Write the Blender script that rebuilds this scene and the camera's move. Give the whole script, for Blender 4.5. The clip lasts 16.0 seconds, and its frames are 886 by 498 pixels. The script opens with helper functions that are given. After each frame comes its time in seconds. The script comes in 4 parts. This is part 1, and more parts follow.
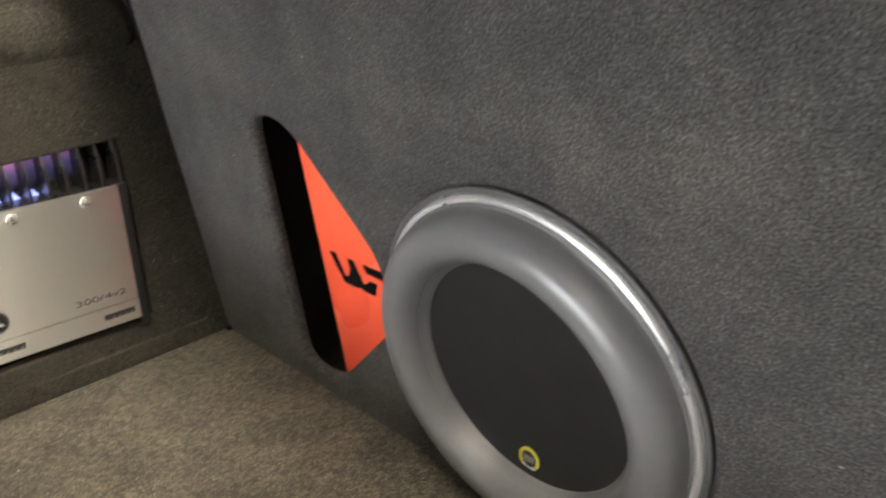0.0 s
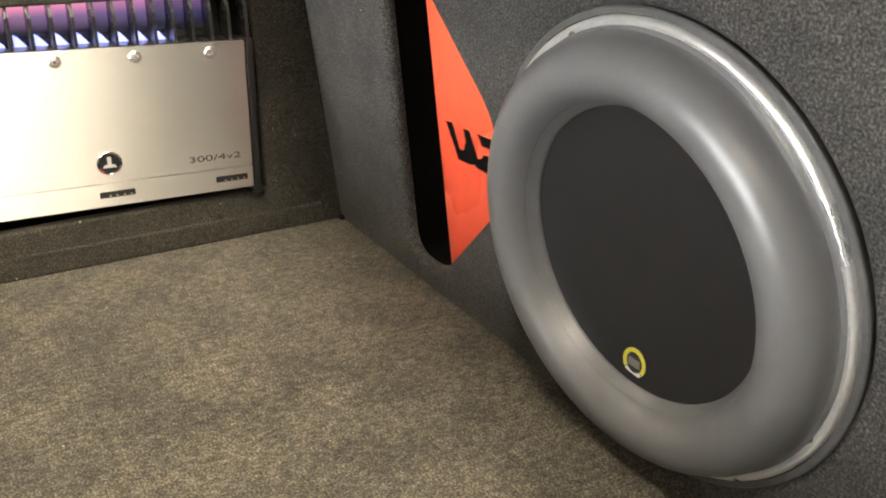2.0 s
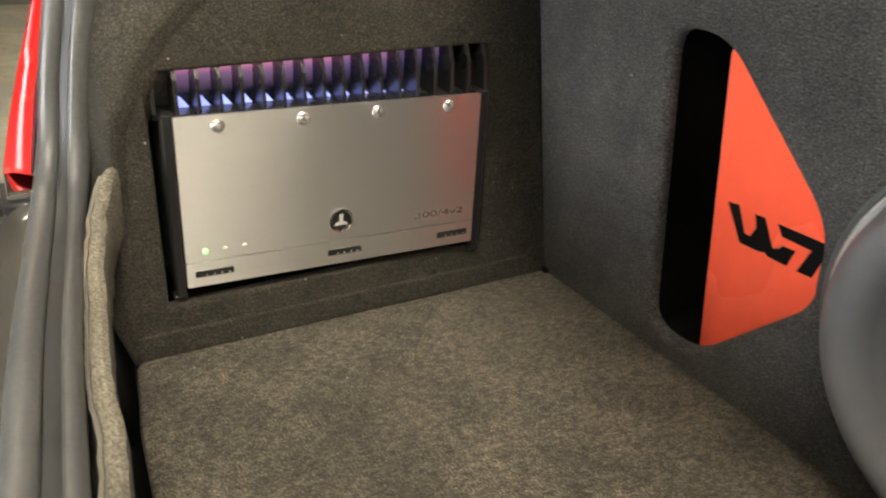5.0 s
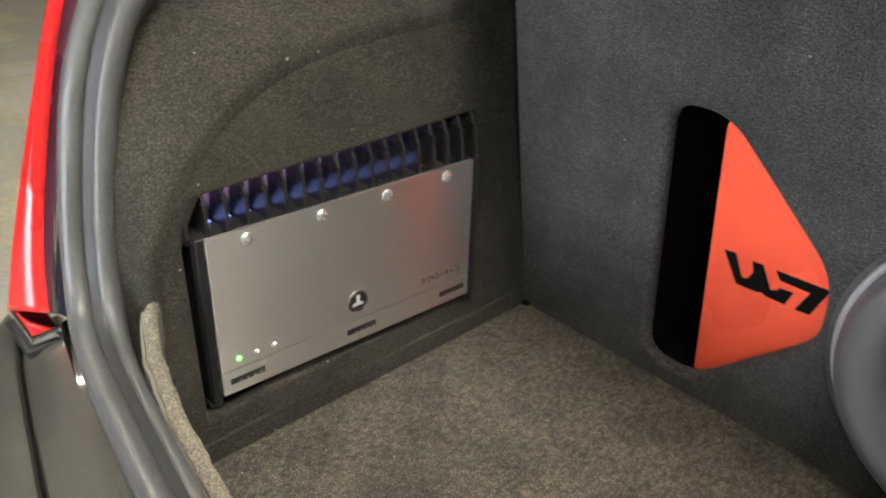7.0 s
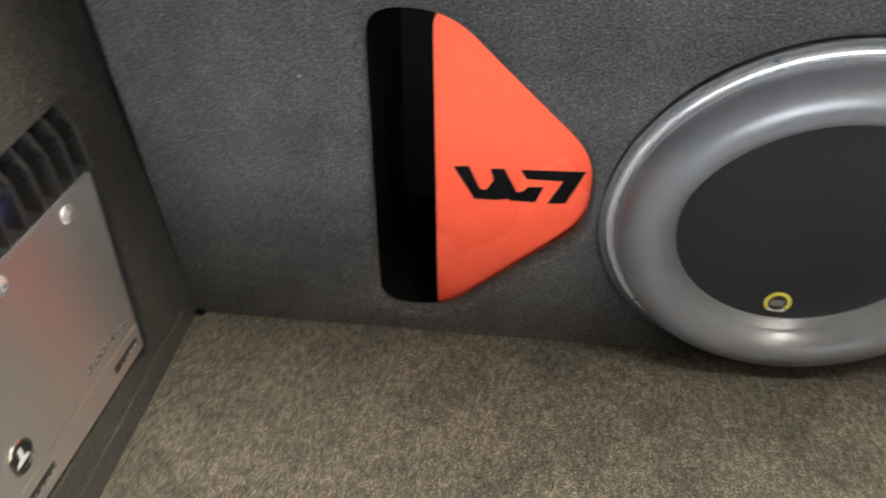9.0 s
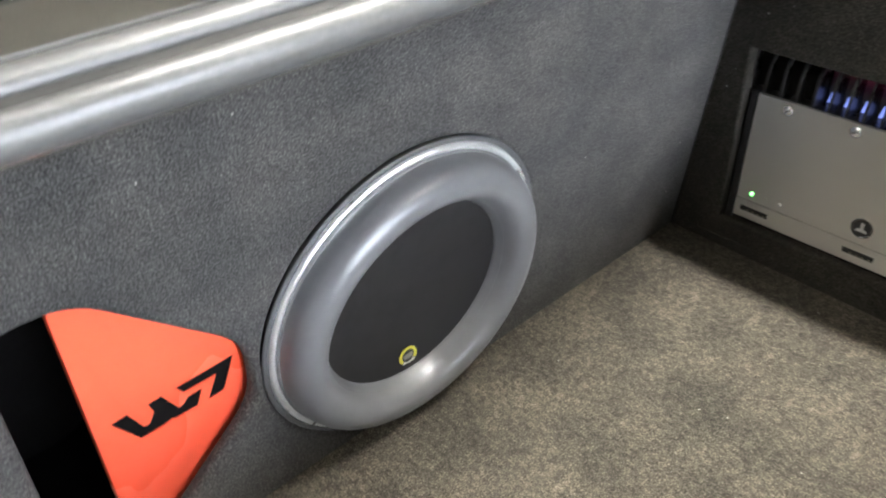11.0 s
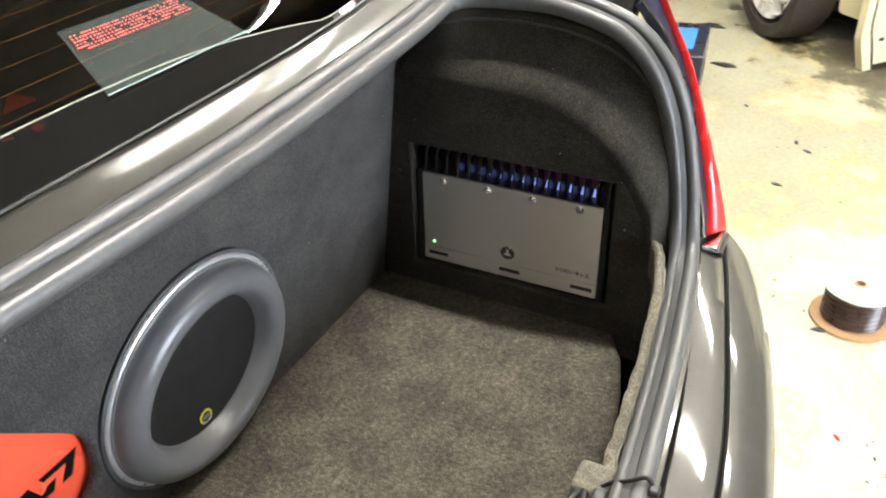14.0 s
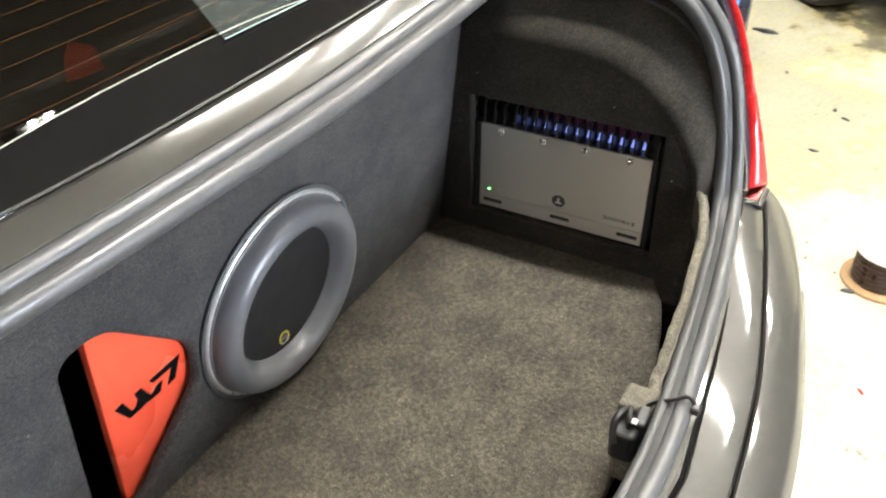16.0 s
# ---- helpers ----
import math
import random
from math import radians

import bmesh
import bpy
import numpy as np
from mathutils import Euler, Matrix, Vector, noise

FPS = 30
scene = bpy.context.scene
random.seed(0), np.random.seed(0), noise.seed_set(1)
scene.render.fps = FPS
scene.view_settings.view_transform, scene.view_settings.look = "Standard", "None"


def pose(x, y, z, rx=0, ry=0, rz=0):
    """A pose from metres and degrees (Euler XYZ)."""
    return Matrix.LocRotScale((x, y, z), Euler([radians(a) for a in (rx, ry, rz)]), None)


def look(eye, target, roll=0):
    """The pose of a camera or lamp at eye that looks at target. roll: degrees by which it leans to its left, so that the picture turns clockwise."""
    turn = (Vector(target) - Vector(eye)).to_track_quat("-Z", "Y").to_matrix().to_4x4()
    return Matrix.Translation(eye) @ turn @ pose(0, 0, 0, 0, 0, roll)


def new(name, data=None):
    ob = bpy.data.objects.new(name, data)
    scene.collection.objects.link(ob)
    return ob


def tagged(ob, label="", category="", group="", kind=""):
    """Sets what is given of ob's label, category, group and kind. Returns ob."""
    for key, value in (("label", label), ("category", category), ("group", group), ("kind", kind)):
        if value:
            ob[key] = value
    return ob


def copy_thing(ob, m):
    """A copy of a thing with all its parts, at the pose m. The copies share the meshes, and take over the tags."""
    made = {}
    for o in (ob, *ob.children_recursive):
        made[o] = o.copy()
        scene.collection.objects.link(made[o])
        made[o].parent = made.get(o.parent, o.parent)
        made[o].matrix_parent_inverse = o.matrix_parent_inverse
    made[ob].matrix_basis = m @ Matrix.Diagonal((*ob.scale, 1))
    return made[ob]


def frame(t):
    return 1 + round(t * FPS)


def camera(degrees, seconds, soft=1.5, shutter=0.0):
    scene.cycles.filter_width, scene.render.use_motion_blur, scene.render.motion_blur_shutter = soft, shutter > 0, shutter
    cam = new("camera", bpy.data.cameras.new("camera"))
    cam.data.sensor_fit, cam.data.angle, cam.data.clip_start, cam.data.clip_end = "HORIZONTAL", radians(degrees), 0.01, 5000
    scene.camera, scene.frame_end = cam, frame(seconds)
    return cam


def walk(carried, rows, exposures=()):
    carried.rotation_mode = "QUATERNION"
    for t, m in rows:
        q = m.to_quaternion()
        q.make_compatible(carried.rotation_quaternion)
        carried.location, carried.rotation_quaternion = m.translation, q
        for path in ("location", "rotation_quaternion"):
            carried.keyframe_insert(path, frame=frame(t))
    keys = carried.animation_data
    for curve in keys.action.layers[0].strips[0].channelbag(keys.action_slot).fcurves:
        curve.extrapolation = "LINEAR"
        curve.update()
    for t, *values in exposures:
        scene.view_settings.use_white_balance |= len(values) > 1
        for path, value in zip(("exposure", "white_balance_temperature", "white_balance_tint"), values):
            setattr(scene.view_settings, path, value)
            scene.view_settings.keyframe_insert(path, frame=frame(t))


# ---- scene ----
cam = camera(57.4, 16.0, soft=2.0, shutter=0.4)
PATH = [
    (0, (0.9592, -0.4903, 0.5609), (0.2932, 0.1432, 0.1670), -1.57),
    (0.5, (0.9419, -0.4398, 0.5019), (0.2099, 0.1057, 0.0938), -0.98),
    (1, (0.9366, -0.4265, 0.4450), (0.1995, 0.1133, 0.0384), 0.60),
    (1.5, (0.9470, -0.4250, 0.4144), (0.1674, 0.0613, 0.0200), 1.22),
    (2, (0.9496, -0.4305, 0.4194), (0.1729, 0.0510, 0.0135), 1.47),
    (2.5, (0.9480, -0.4299, 0.4205), (0.1728, 0.0522, 0.0123), 1.48),
    (3, (0.9470, -0.4372, 0.4350), (0.1700, 0.0463, 0.0318), 2.25),
    (3.5, (0.9375, -0.4578, 0.4470), (0.1739, 0.0514, 0.0499), 4.34),
    (4, (0.8918, -0.4874, 0.4643), (0.1672, 0.0555, 0.0397), 5.22),
    (4.5, (0.8187, -0.5523, 0.4833), (0.0736, -0.0469, 0.0481), 4.94),
    (5, (0.7528, -0.5975, 0.4829), (-0.0290, -0.1479, 0.0509), 2.99),
    (5.2, (0.7342, -0.6151, 0.4881), (-0.0415, -0.1532, 0.0581), 2.54),
    (7.3, (0.5858, -0.7571, 0.6160), (0.0196, -0.1055, 0.1112), 1.71),
    (7.5, (0.5565, -0.7660, 0.6156), (0.0664, -0.0718, 0.0885), 2.20),
    (8, (0.4679, -0.7160, 0.5877), (0.0960, 0.0245, 0.0280), 1.12),
    (8.5, (0.4215, -0.6504, 0.5813), (0.1786, 0.1198, -0.0083), 0.81),
    (9, (0.3273, -0.6134, 0.5755), (0.2308, 0.1780, -0.0282), -0.05),
    (9.5, (0.2766, -0.5732, 0.5945), (0.4291, 0.2268, 0.0142), -0.35),
    (10, (0.2736, -0.5439, 0.6134), (0.5409, 0.2179, 0.0233), 0.58),
    (10.2, (0.2496, -0.5421, 0.6209), (0.6084, 0.1836, 0.0339), 1.97),
    (12.3, (0.1265, -0.6726, 0.8586), (0.7335, -0.1511, 0.2590), -5.04),
    (12.5, (0.1026, -0.7208, 0.8660), (0.7303, -0.2194, 0.2705), -1.66),
    (13, (0.0871, -0.7794, 0.8956), (0.7400, -0.2652, 0.3394), -1.29),
    (13.5, (0.0528, -0.7767, 0.9240), (0.7367, -0.2963, 0.3749), 0.10),
    (14, (-0.0016, -0.7376, 0.9365), (0.7206, -0.3364, 0.3731), -2.86),
    (14.5, (-0.0797, -0.6856, 0.9511), (0.6740, -0.3261, 0.4009), -3.15),
    (15, (-0.1050, -0.6807, 0.9485), (0.6597, -0.3344, 0.4052), -2.07),
    (15.5, (-0.1167, -0.6756, 0.9367), (0.6306, -0.3245, 0.3725), -1.35),
    (16, (-0.1228, -0.7387, 0.9712), (0.5609, -0.3223, 0.3719), -2.37),
]
EXPOSURES = [(0.0, 0.36, 6700, 10), (0.5, 0.35, 6850, 10), (1.5, 0.52, 6950, 10), (2.5, 0.68, 6900, 10), (4.0, 0.58, 6750, 10), (5.0, 0.08, 6750, 10), (7.5, 0.08, 6100, 10), (8.0, 0.10, 6150, 10),
             (8.5, 0.35, 6450, 10), (9.0, 0.46, 6250, 10), (9.5, 0.66, 5800, 10), (10.0, 0.80, 5850, 10), (12.5, 1.1, 6050, 10), (13.0, 1.02, 6100, 10), (13.5, 1.12, 5950, 10), (14.0, 0.46, 6000, 10),
             (14.5, -0.05, 6450, 10), (15.0, -0.06, 6450, 10), (15.5, 0.04, 6250, 10), (16.0, 0.58, 5950, 10)]
walk(cam, [(t, look(eye, target, roll)) for t, eye, target, roll in PATH], EXPOSURES)

# ---- world and lights: a closed garage lit by ceiling tubes ----
GROUND, CEIL = -0.60, 3.2
world = bpy.data.worlds.new("garage_air")
world.use_nodes = True
world.node_tree.nodes["Background"].inputs[0].default_value = (0.9, 0.86, 0.78, 1)
world.node_tree.nodes["Background"].inputs[1].default_value = 0.01
scene.world = world


# ---- materials ----
def shader(name, rough=0.6, metal=0.0, color=(0.5, 0.5, 0.5), spec=0.5):
    m = bpy.data.materials.new(name)
    m.use_nodes = True
    b = m.node_tree.nodes["Principled BSDF"]
    b.inputs["Base Color"].default_value = (*color, 1)
    b.inputs["Roughness"].default_value = rough
    b.inputs["Metallic"].default_value = metal
    b.inputs["Specular IOR Level"].default_value = spec
    return m, m.node_tree, b


def node(tree, kind, **values):
    n = tree.nodes.new(kind)
    for k, v in values.items():
        n.inputs[k].default_value = v
    return n


def coords(tree, stretch=(1, 1, 1)):
    tc = tree.nodes.new("ShaderNodeTexCoord")
    mp = tree.nodes.new("ShaderNodeMapping")
    mp.inputs["Scale"].default_value = stretch
    tree.links.new(tc.outputs["Object"], mp.inputs["Vector"])
    return mp.outputs["Vector"]


def noise_at(tree, vec, scale, detail=3.0, rough=0.6):
    n = node(tree, "ShaderNodeTexNoise", Scale=scale, Detail=detail, Roughness=rough)
    tree.links.new(vec, n.inputs["Vector"])
    return n.outputs["Fac"]


def ramp(tree, fac, stops):
    r = tree.nodes.new("ShaderNodeValToRGB")
    while len(r.color_ramp.elements) < len(stops):
        r.color_ramp.elements.new(0.5)
    for e, (p, c) in zip(r.color_ramp.elements, stops):
        e.position, e.color = p, (*c, 1)
    tree.links.new(fac, r.inputs["Fac"])
    return r.outputs["Color"]


def mix(tree, fac, a, b, kind="MIX"):
    n = tree.nodes.new("ShaderNodeMix")
    n.data_type, n.blend_type = "RGBA", kind
    for sock, v in ((n.inputs[0], fac), (n.inputs[6], a), (n.inputs[7], b)):
        if isinstance(v, (int, float, tuple)):
            sock.default_value = v if isinstance(v, (int, float)) else (*v, 1)
        else:
            tree.links.new(v, sock)
    return n.outputs[2]


def bump(tree, bsdf, height, strength, distance):
    n = node(tree, "ShaderNodeBump", Strength=strength, Distance=distance)
    tree.links.new(height, n.inputs["Height"])
    tree.links.new(n.outputs["Normal"], bsdf.inputs["Normal"])


def carpet(name, dark, mid, light, fleck=0.3, fine=520):
    """Needle-felt trunk carpet: salt and pepper fibres in short strands, soft pressed patches, a little lint."""
    m, t, b = shader(name, 0.95, spec=0.10)
    v = coords(t)
    fibre = noise_at(t, v, fine, 2, 0.55)
    base = ramp(t, fibre, [(0.28, dark), (0.5, mid), (0.72, light)])
    strand = ramp(t, noise_at(t, coords(t, (1, 0.55, 0.75)), 190, 2, 0.6), [(0.36, (1 - 0.42 * fleck,) * 3), (0.64, (1 + 0.46 * fleck, 1 + 0.45 * fleck, 1 + 0.43 * fleck))])
    clump = ramp(t, noise_at(t, v, 70, 3, 0.6), [(0.34, (1 - 0.22 * fleck,) * 3), (0.66, (1 + 0.24 * fleck,) * 3)])
    spread = 0.14 + 0.15 * fleck
    patch = ramp(t, noise_at(t, v, 13, 4, 0.6), [(0.36, (1 - spread, 1 - spread, 1 - 0.95 * spread)), (0.64, (1 + spread, 1 + 0.92 * spread, 1 + 0.80 * spread))])
    wear = ramp(t, noise_at(t, v, 4.5, 3, 0.5), [(0.38, (0.92, 0.92, 0.92)), (0.62, (1.10, 1.09, 1.07))])
    col = base
    for layer in (strand, clump, patch, wear):
        col = mix(t, 1.0, col, layer, "MULTIPLY")
    speck = ramp(t, noise_at(t, v, 170, 0, 0.5), [(0.88, (0, 0, 0)), (0.895, (1, 1, 1))])
    col = mix(t, speck, col, (0.26, 0.25, 0.23))
    t.links.new(col, b.inputs["Base Color"])
    b.inputs["Sheen Weight"].default_value = 0.04
    b.inputs["Sheen Roughness"].default_value = 0.5
    bump(t, b, fibre, 0.30, 0.0008)
    return m


def worn(name, color, rough, metal=0.0, scale=60, vary=0.25, relief=0.15, spec=0.5, coat=0.0):
    """A plain surface with uneven colour, uneven gloss and slight relief."""
    m, t, b = shader(name, rough, metal, color, spec)
    v = coords(t)
    n1, n2 = noise_at(t, v, scale, 4), noise_at(t, v, scale * 0.12, 3)
    lo, hi = tuple(c * (1 - vary) for c in color), tuple(min(1, c * (1 + vary)) for c in color)
    col = mix(t, 0.5, ramp(t, n1, [(0.3, lo), (0.7, hi)]), ramp(t, n2, [(0.3, lo), (0.7, hi)]))
    t.links.new(col, b.inputs["Base Color"])
    r = ramp(t, n2, [(0.3, (rough * 0.8,) * 3), (0.7, (min(1, rough * 1.25),) * 3)])
    t.links.new(r, b.inputs["Roughness"])
    b.inputs["Coat Weight"].default_value = coat
    b.inputs["Coat Roughness"].default_value = 0.04
    if relief:
        bump(t, b, n1, relief, 0.001)
    return m


def brushed(name, color, rough):
    """Aluminium brushed lengthwise: reflections smear upright, across the grain."""
    m, t, b = shader(name, rough, 1.0, color)
    v = coords(t, (0.03, 1, 60))
    n = noise_at(t, v, 130, 3, 0.7)
    t.links.new(ramp(t, n, [(0.3, tuple(c * 0.95 for c in color)), (0.7, color)]), b.inputs["Base Color"])
    t.links.new(ramp(t, n, [(0.3, (rough * 0.92,) * 3), (0.7, (rough * 1.08,) * 3)]), b.inputs["Roughness"])
    b.inputs["Anisotropic"].default_value = 0.92
    b.inputs["Metallic"].default_value = 0.93
    across = node(t, "ShaderNodeCombineXYZ", X=0.0, Y=0.0, Z=1.0)
    t.links.new(across.outputs[0], b.inputs["Tangent"])
    bump(t, b, n, 0.10, 0.0001)
    return m


def glow(name, color, power):
    m = bpy.data.materials.new(name)
    m.use_nodes = True
    b = m.node_tree.nodes["Principled BSDF"]
    b.inputs["Base Color"].default_value = (*color, 1)
    b.inputs["Emission Color"].default_value = (*color, 1)
    b.inputs["Emission Strength"].default_value = power
    return m


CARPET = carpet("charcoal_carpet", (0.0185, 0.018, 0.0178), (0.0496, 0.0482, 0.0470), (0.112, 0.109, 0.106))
FLOOR_CARPET = carpet("grey_carpet", (0.019, 0.0166, 0.0125), (0.058, 0.0522, 0.0425), (0.152, 0.138, 0.114), 0.75)
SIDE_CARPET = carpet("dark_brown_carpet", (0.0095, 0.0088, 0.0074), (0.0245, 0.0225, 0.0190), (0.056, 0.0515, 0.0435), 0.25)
EDGE_CARPET = carpet("cut_carpet_edge", (0.06, 0.055, 0.045), (0.135, 0.124, 0.100), (0.235, 0.218, 0.180))
LINER = carpet("moulded_liner", (0.007, 0.0066, 0.0058), (0.0165, 0.0155, 0.0137), (0.036, 0.034, 0.030), 0.2)
RUBBER = worn("surround_rubber", (0.120, 0.120, 0.124), 0.34, scale=60, vary=0.10, relief=0.0, spec=0.65)
# lighter than the seal: the sill's bright reflection is put into its colour
SILL = worn("bright_sill", (0.17, 0.163, 0.145), 0.34, scale=60, vary=0.25, relief=0.05)
GASKET = worn("gasket_rubber", (0.022, 0.022, 0.023), 0.55, scale=80, vary=0.12, relief=0.03)
SEAL = worn("weatherstrip_rubber", (0.075, 0.075, 0.076), 0.38, scale=200, vary=0.25, relief=0.2)
CONE = worn("cone_plastic", (0.014, 0.014, 0.015), 0.36, scale=300, vary=0.06, relief=0.0)
SILVER = brushed("brushed_aluminium", (0.88, 0.86, 0.82), 0.37)
SCREW = worn("bright_screw", (0.92, 0.91, 0.89), 0.20, 0.82, scale=200, vary=0.06, relief=0.0)
CHROME = worn("polished_trim", (0.75, 0.75, 0.76), 0.12, 1.0, scale=80, vary=0.08, relief=0.0)
RIM_METAL = worn("satin_rim", (0.92, 0.92, 0.91), 0.30, 0.75, scale=150, vary=0.1, relief=0.0)
BLACK = worn("black_plastic", (0.012, 0.012, 0.013), 0.4, scale=150, vary=0.3, relief=0.05)
FIN = worn("anodised_fin", (0.034, 0.033, 0.032), 0.30, 0.5, scale=200, vary=0.25, relief=0.03)
VOID = worn("port_black", (0.005, 0.0045, 0.0045), 0.9, scale=100, vary=0.3, relief=0.0, spec=0.08)
RED = worn("red_acrylic", (0.94, 0.115, 0.055), 0.26, scale=40, vary=0.05, relief=0.02, spec=0.3)
YELLOW = worn("yellow_ink", (0.62, 0.56, 0.06), 0.5, scale=200, vary=0.1, relief=0.0)
GREY_INK = worn("grey_ink", (0.16, 0.155, 0.15), 0.5, scale=200, vary=0.1, relief=0.0)
PRINT = worn("dark_print", (0.07, 0.068, 0.066), 0.5, scale=200, vary=0.1, relief=0.0)
WHITE_INK = worn("silver_ink", (0.68, 0.68, 0.68), 0.4, 0.4, scale=200, vary=0.1, relief=0.0)


def car_paint(name, rough, metal, dusty, coat_lo, coat_hi):
    m, t, b = shader(name, rough, metal, (0.05, 0.048, 0.043), 0.3)
    v = coords(t)
    flake = ramp(t, noise_at(t, v, 1500, 2, 0.5), [(0.3, (0.030, 0.029, 0.026)), (0.7, (0.065, 0.062, 0.054))])
    dust = ramp(t, noise_at(t, v, 7, 5, 0.65), [(0.45, (0, 0, 0)), (0.75, (dusty,) * 3)])
    smear = ramp(t, noise_at(t, coords(t, (6, 6, 1)), 9, 4, 0.7), [(0.52, (0, 0, 0)), (0.70, (dusty * 0.8,) * 3)])
    t.links.new(mix(t, smear, mix(t, dust, flake, (0.12, 0.112, 0.095)), (0.10, 0.095, 0.08)), b.inputs["Base Color"])
    b.inputs["Coat Weight"].default_value = 1.0
    t.links.new(ramp(t, noise_at(t, v, 11, 4, 0.6), [(0.3, (coat_lo,) * 3), (0.7, (coat_hi,) * 3)]), b.inputs["Coat Roughness"])
    return m


PAINT = car_paint("dark_metallic_paint", 0.42, 0.12, 0.20, 0.04, 0.10)
DECK_PAINT = car_paint("dusty_deck_paint", 0.34, 0.20, 0.07, 0.10, 0.17)
TAIL = worn("red_lens", (0.55, 0.012, 0.012), 0.28, scale=60, vary=0.15, relief=0.0, coat=0.25)
DARK_TRIM = worn("dark_blue_trim", (0.018, 0.020, 0.035), 0.3, scale=60, vary=0.3, relief=0.0)
GREEN_LED = glow("green_led", (0.25, 1.0, 0.2), 2.5)
AMBER_LED = worn("unlit_led", (0.6, 0.55, 0.45), 0.25, scale=100, vary=0.1, relief=0.0)
BLUE_GLOW = glow("blue_led_light", (0.30, 0.36, 1.0), 1.4)


def fading(name, color, power):
    """Led light painted as a glow: full at the top, dark towards the foot."""
    m = glow(name, color, power)
    t, b = m.node_tree, m.node_tree.nodes["Principled BSDF"]
    b.inputs["Base Color"].default_value = (0.02, 0.02, 0.022, 1)
    tc, sep = t.nodes.new("ShaderNodeTexCoord"), t.nodes.new("ShaderNodeSeparateXYZ")
    t.links.new(tc.outputs["Generated"], sep.inputs[0])
    dim = tuple(c * k for c, k in zip(color, (0.16, 0.3, 0.42)))
    t.links.new(ramp(t, sep.outputs["Z"], [(0.05, (0, 0, 0.01)), (0.45, dim), (0.95, color)]), b.inputs["Emission Color"])
    return m


PINK_GLOWS = [fading("pink_led_light", c, p) for c, p in (((1.0, 0.30, 0.44), 1.15), ((0.92, 0.30, 0.50), 1.0), ((0.74, 0.28, 0.54), 0.72), ((0.44, 0.22, 0.48), 0.42))]
DIM_GLOWS = [fading("dim_red_led_light", (0.8, 0.06, 0.16), p) for p in (0.015, 0.045, 0.075, 0.09)]
TUBE = glow("fluorescent_tube", (1.0, 0.93, 0.80), 600.0)
OLD_TUBE = glow("old_fluorescent_tube", (1.0, 0.92, 0.76), 180.0)
FAINT_TUBE = glow("faint_fluorescent_tube", (1.0, 0.92, 0.76), 70.0)
DIM_TUBE = glow("dim_fluorescent_tube", (1.0, 0.92, 0.76), 120.0)
DAYLIGHT = glow("daylight", (0.92, 0.95, 1.0), 18.5)
TYRE = worn("tyre_rubber", (0.028, 0.022, 0.018), 0.8, scale=60, vary=0.4, relief=0.3)
CREAM = worn("cream_paint", (0.66, 0.60, 0.40), 0.35, scale=30, vary=0.08, relief=0.0, coat=0.5)
BLUE = worn("blue_paint", (0.06, 0.22, 0.62), 0.35, scale=30, vary=0.1, relief=0.0)
CARD = worn("brown_fibreboard", (0.38, 0.24, 0.12), 0.8, scale=60, vary=0.2, relief=0.1)
WHITE = worn("white_plastic", (0.80, 0.79, 0.74), 0.5, scale=30, vary=0.05, relief=0.02)
WIRE = worn("brown_wire", (0.075, 0.045, 0.035), 0.3, scale=300, vary=0.3, relief=0.1)
WALLPAINT = worn("garage_wall_paint", (0.085, 0.078, 0.066), 0.85, scale=12, vary=0.12, relief=0.1)
CEILING_BOARD = worn("ceiling_board", (0.15, 0.122, 0.088), 0.9, scale=12, vary=0.3, relief=0.1)
INSIDE = worn("cabin_trim", (0.014, 0.013, 0.011), 0.85, scale=60, vary=0.3, relief=0.0, spec=0.1)


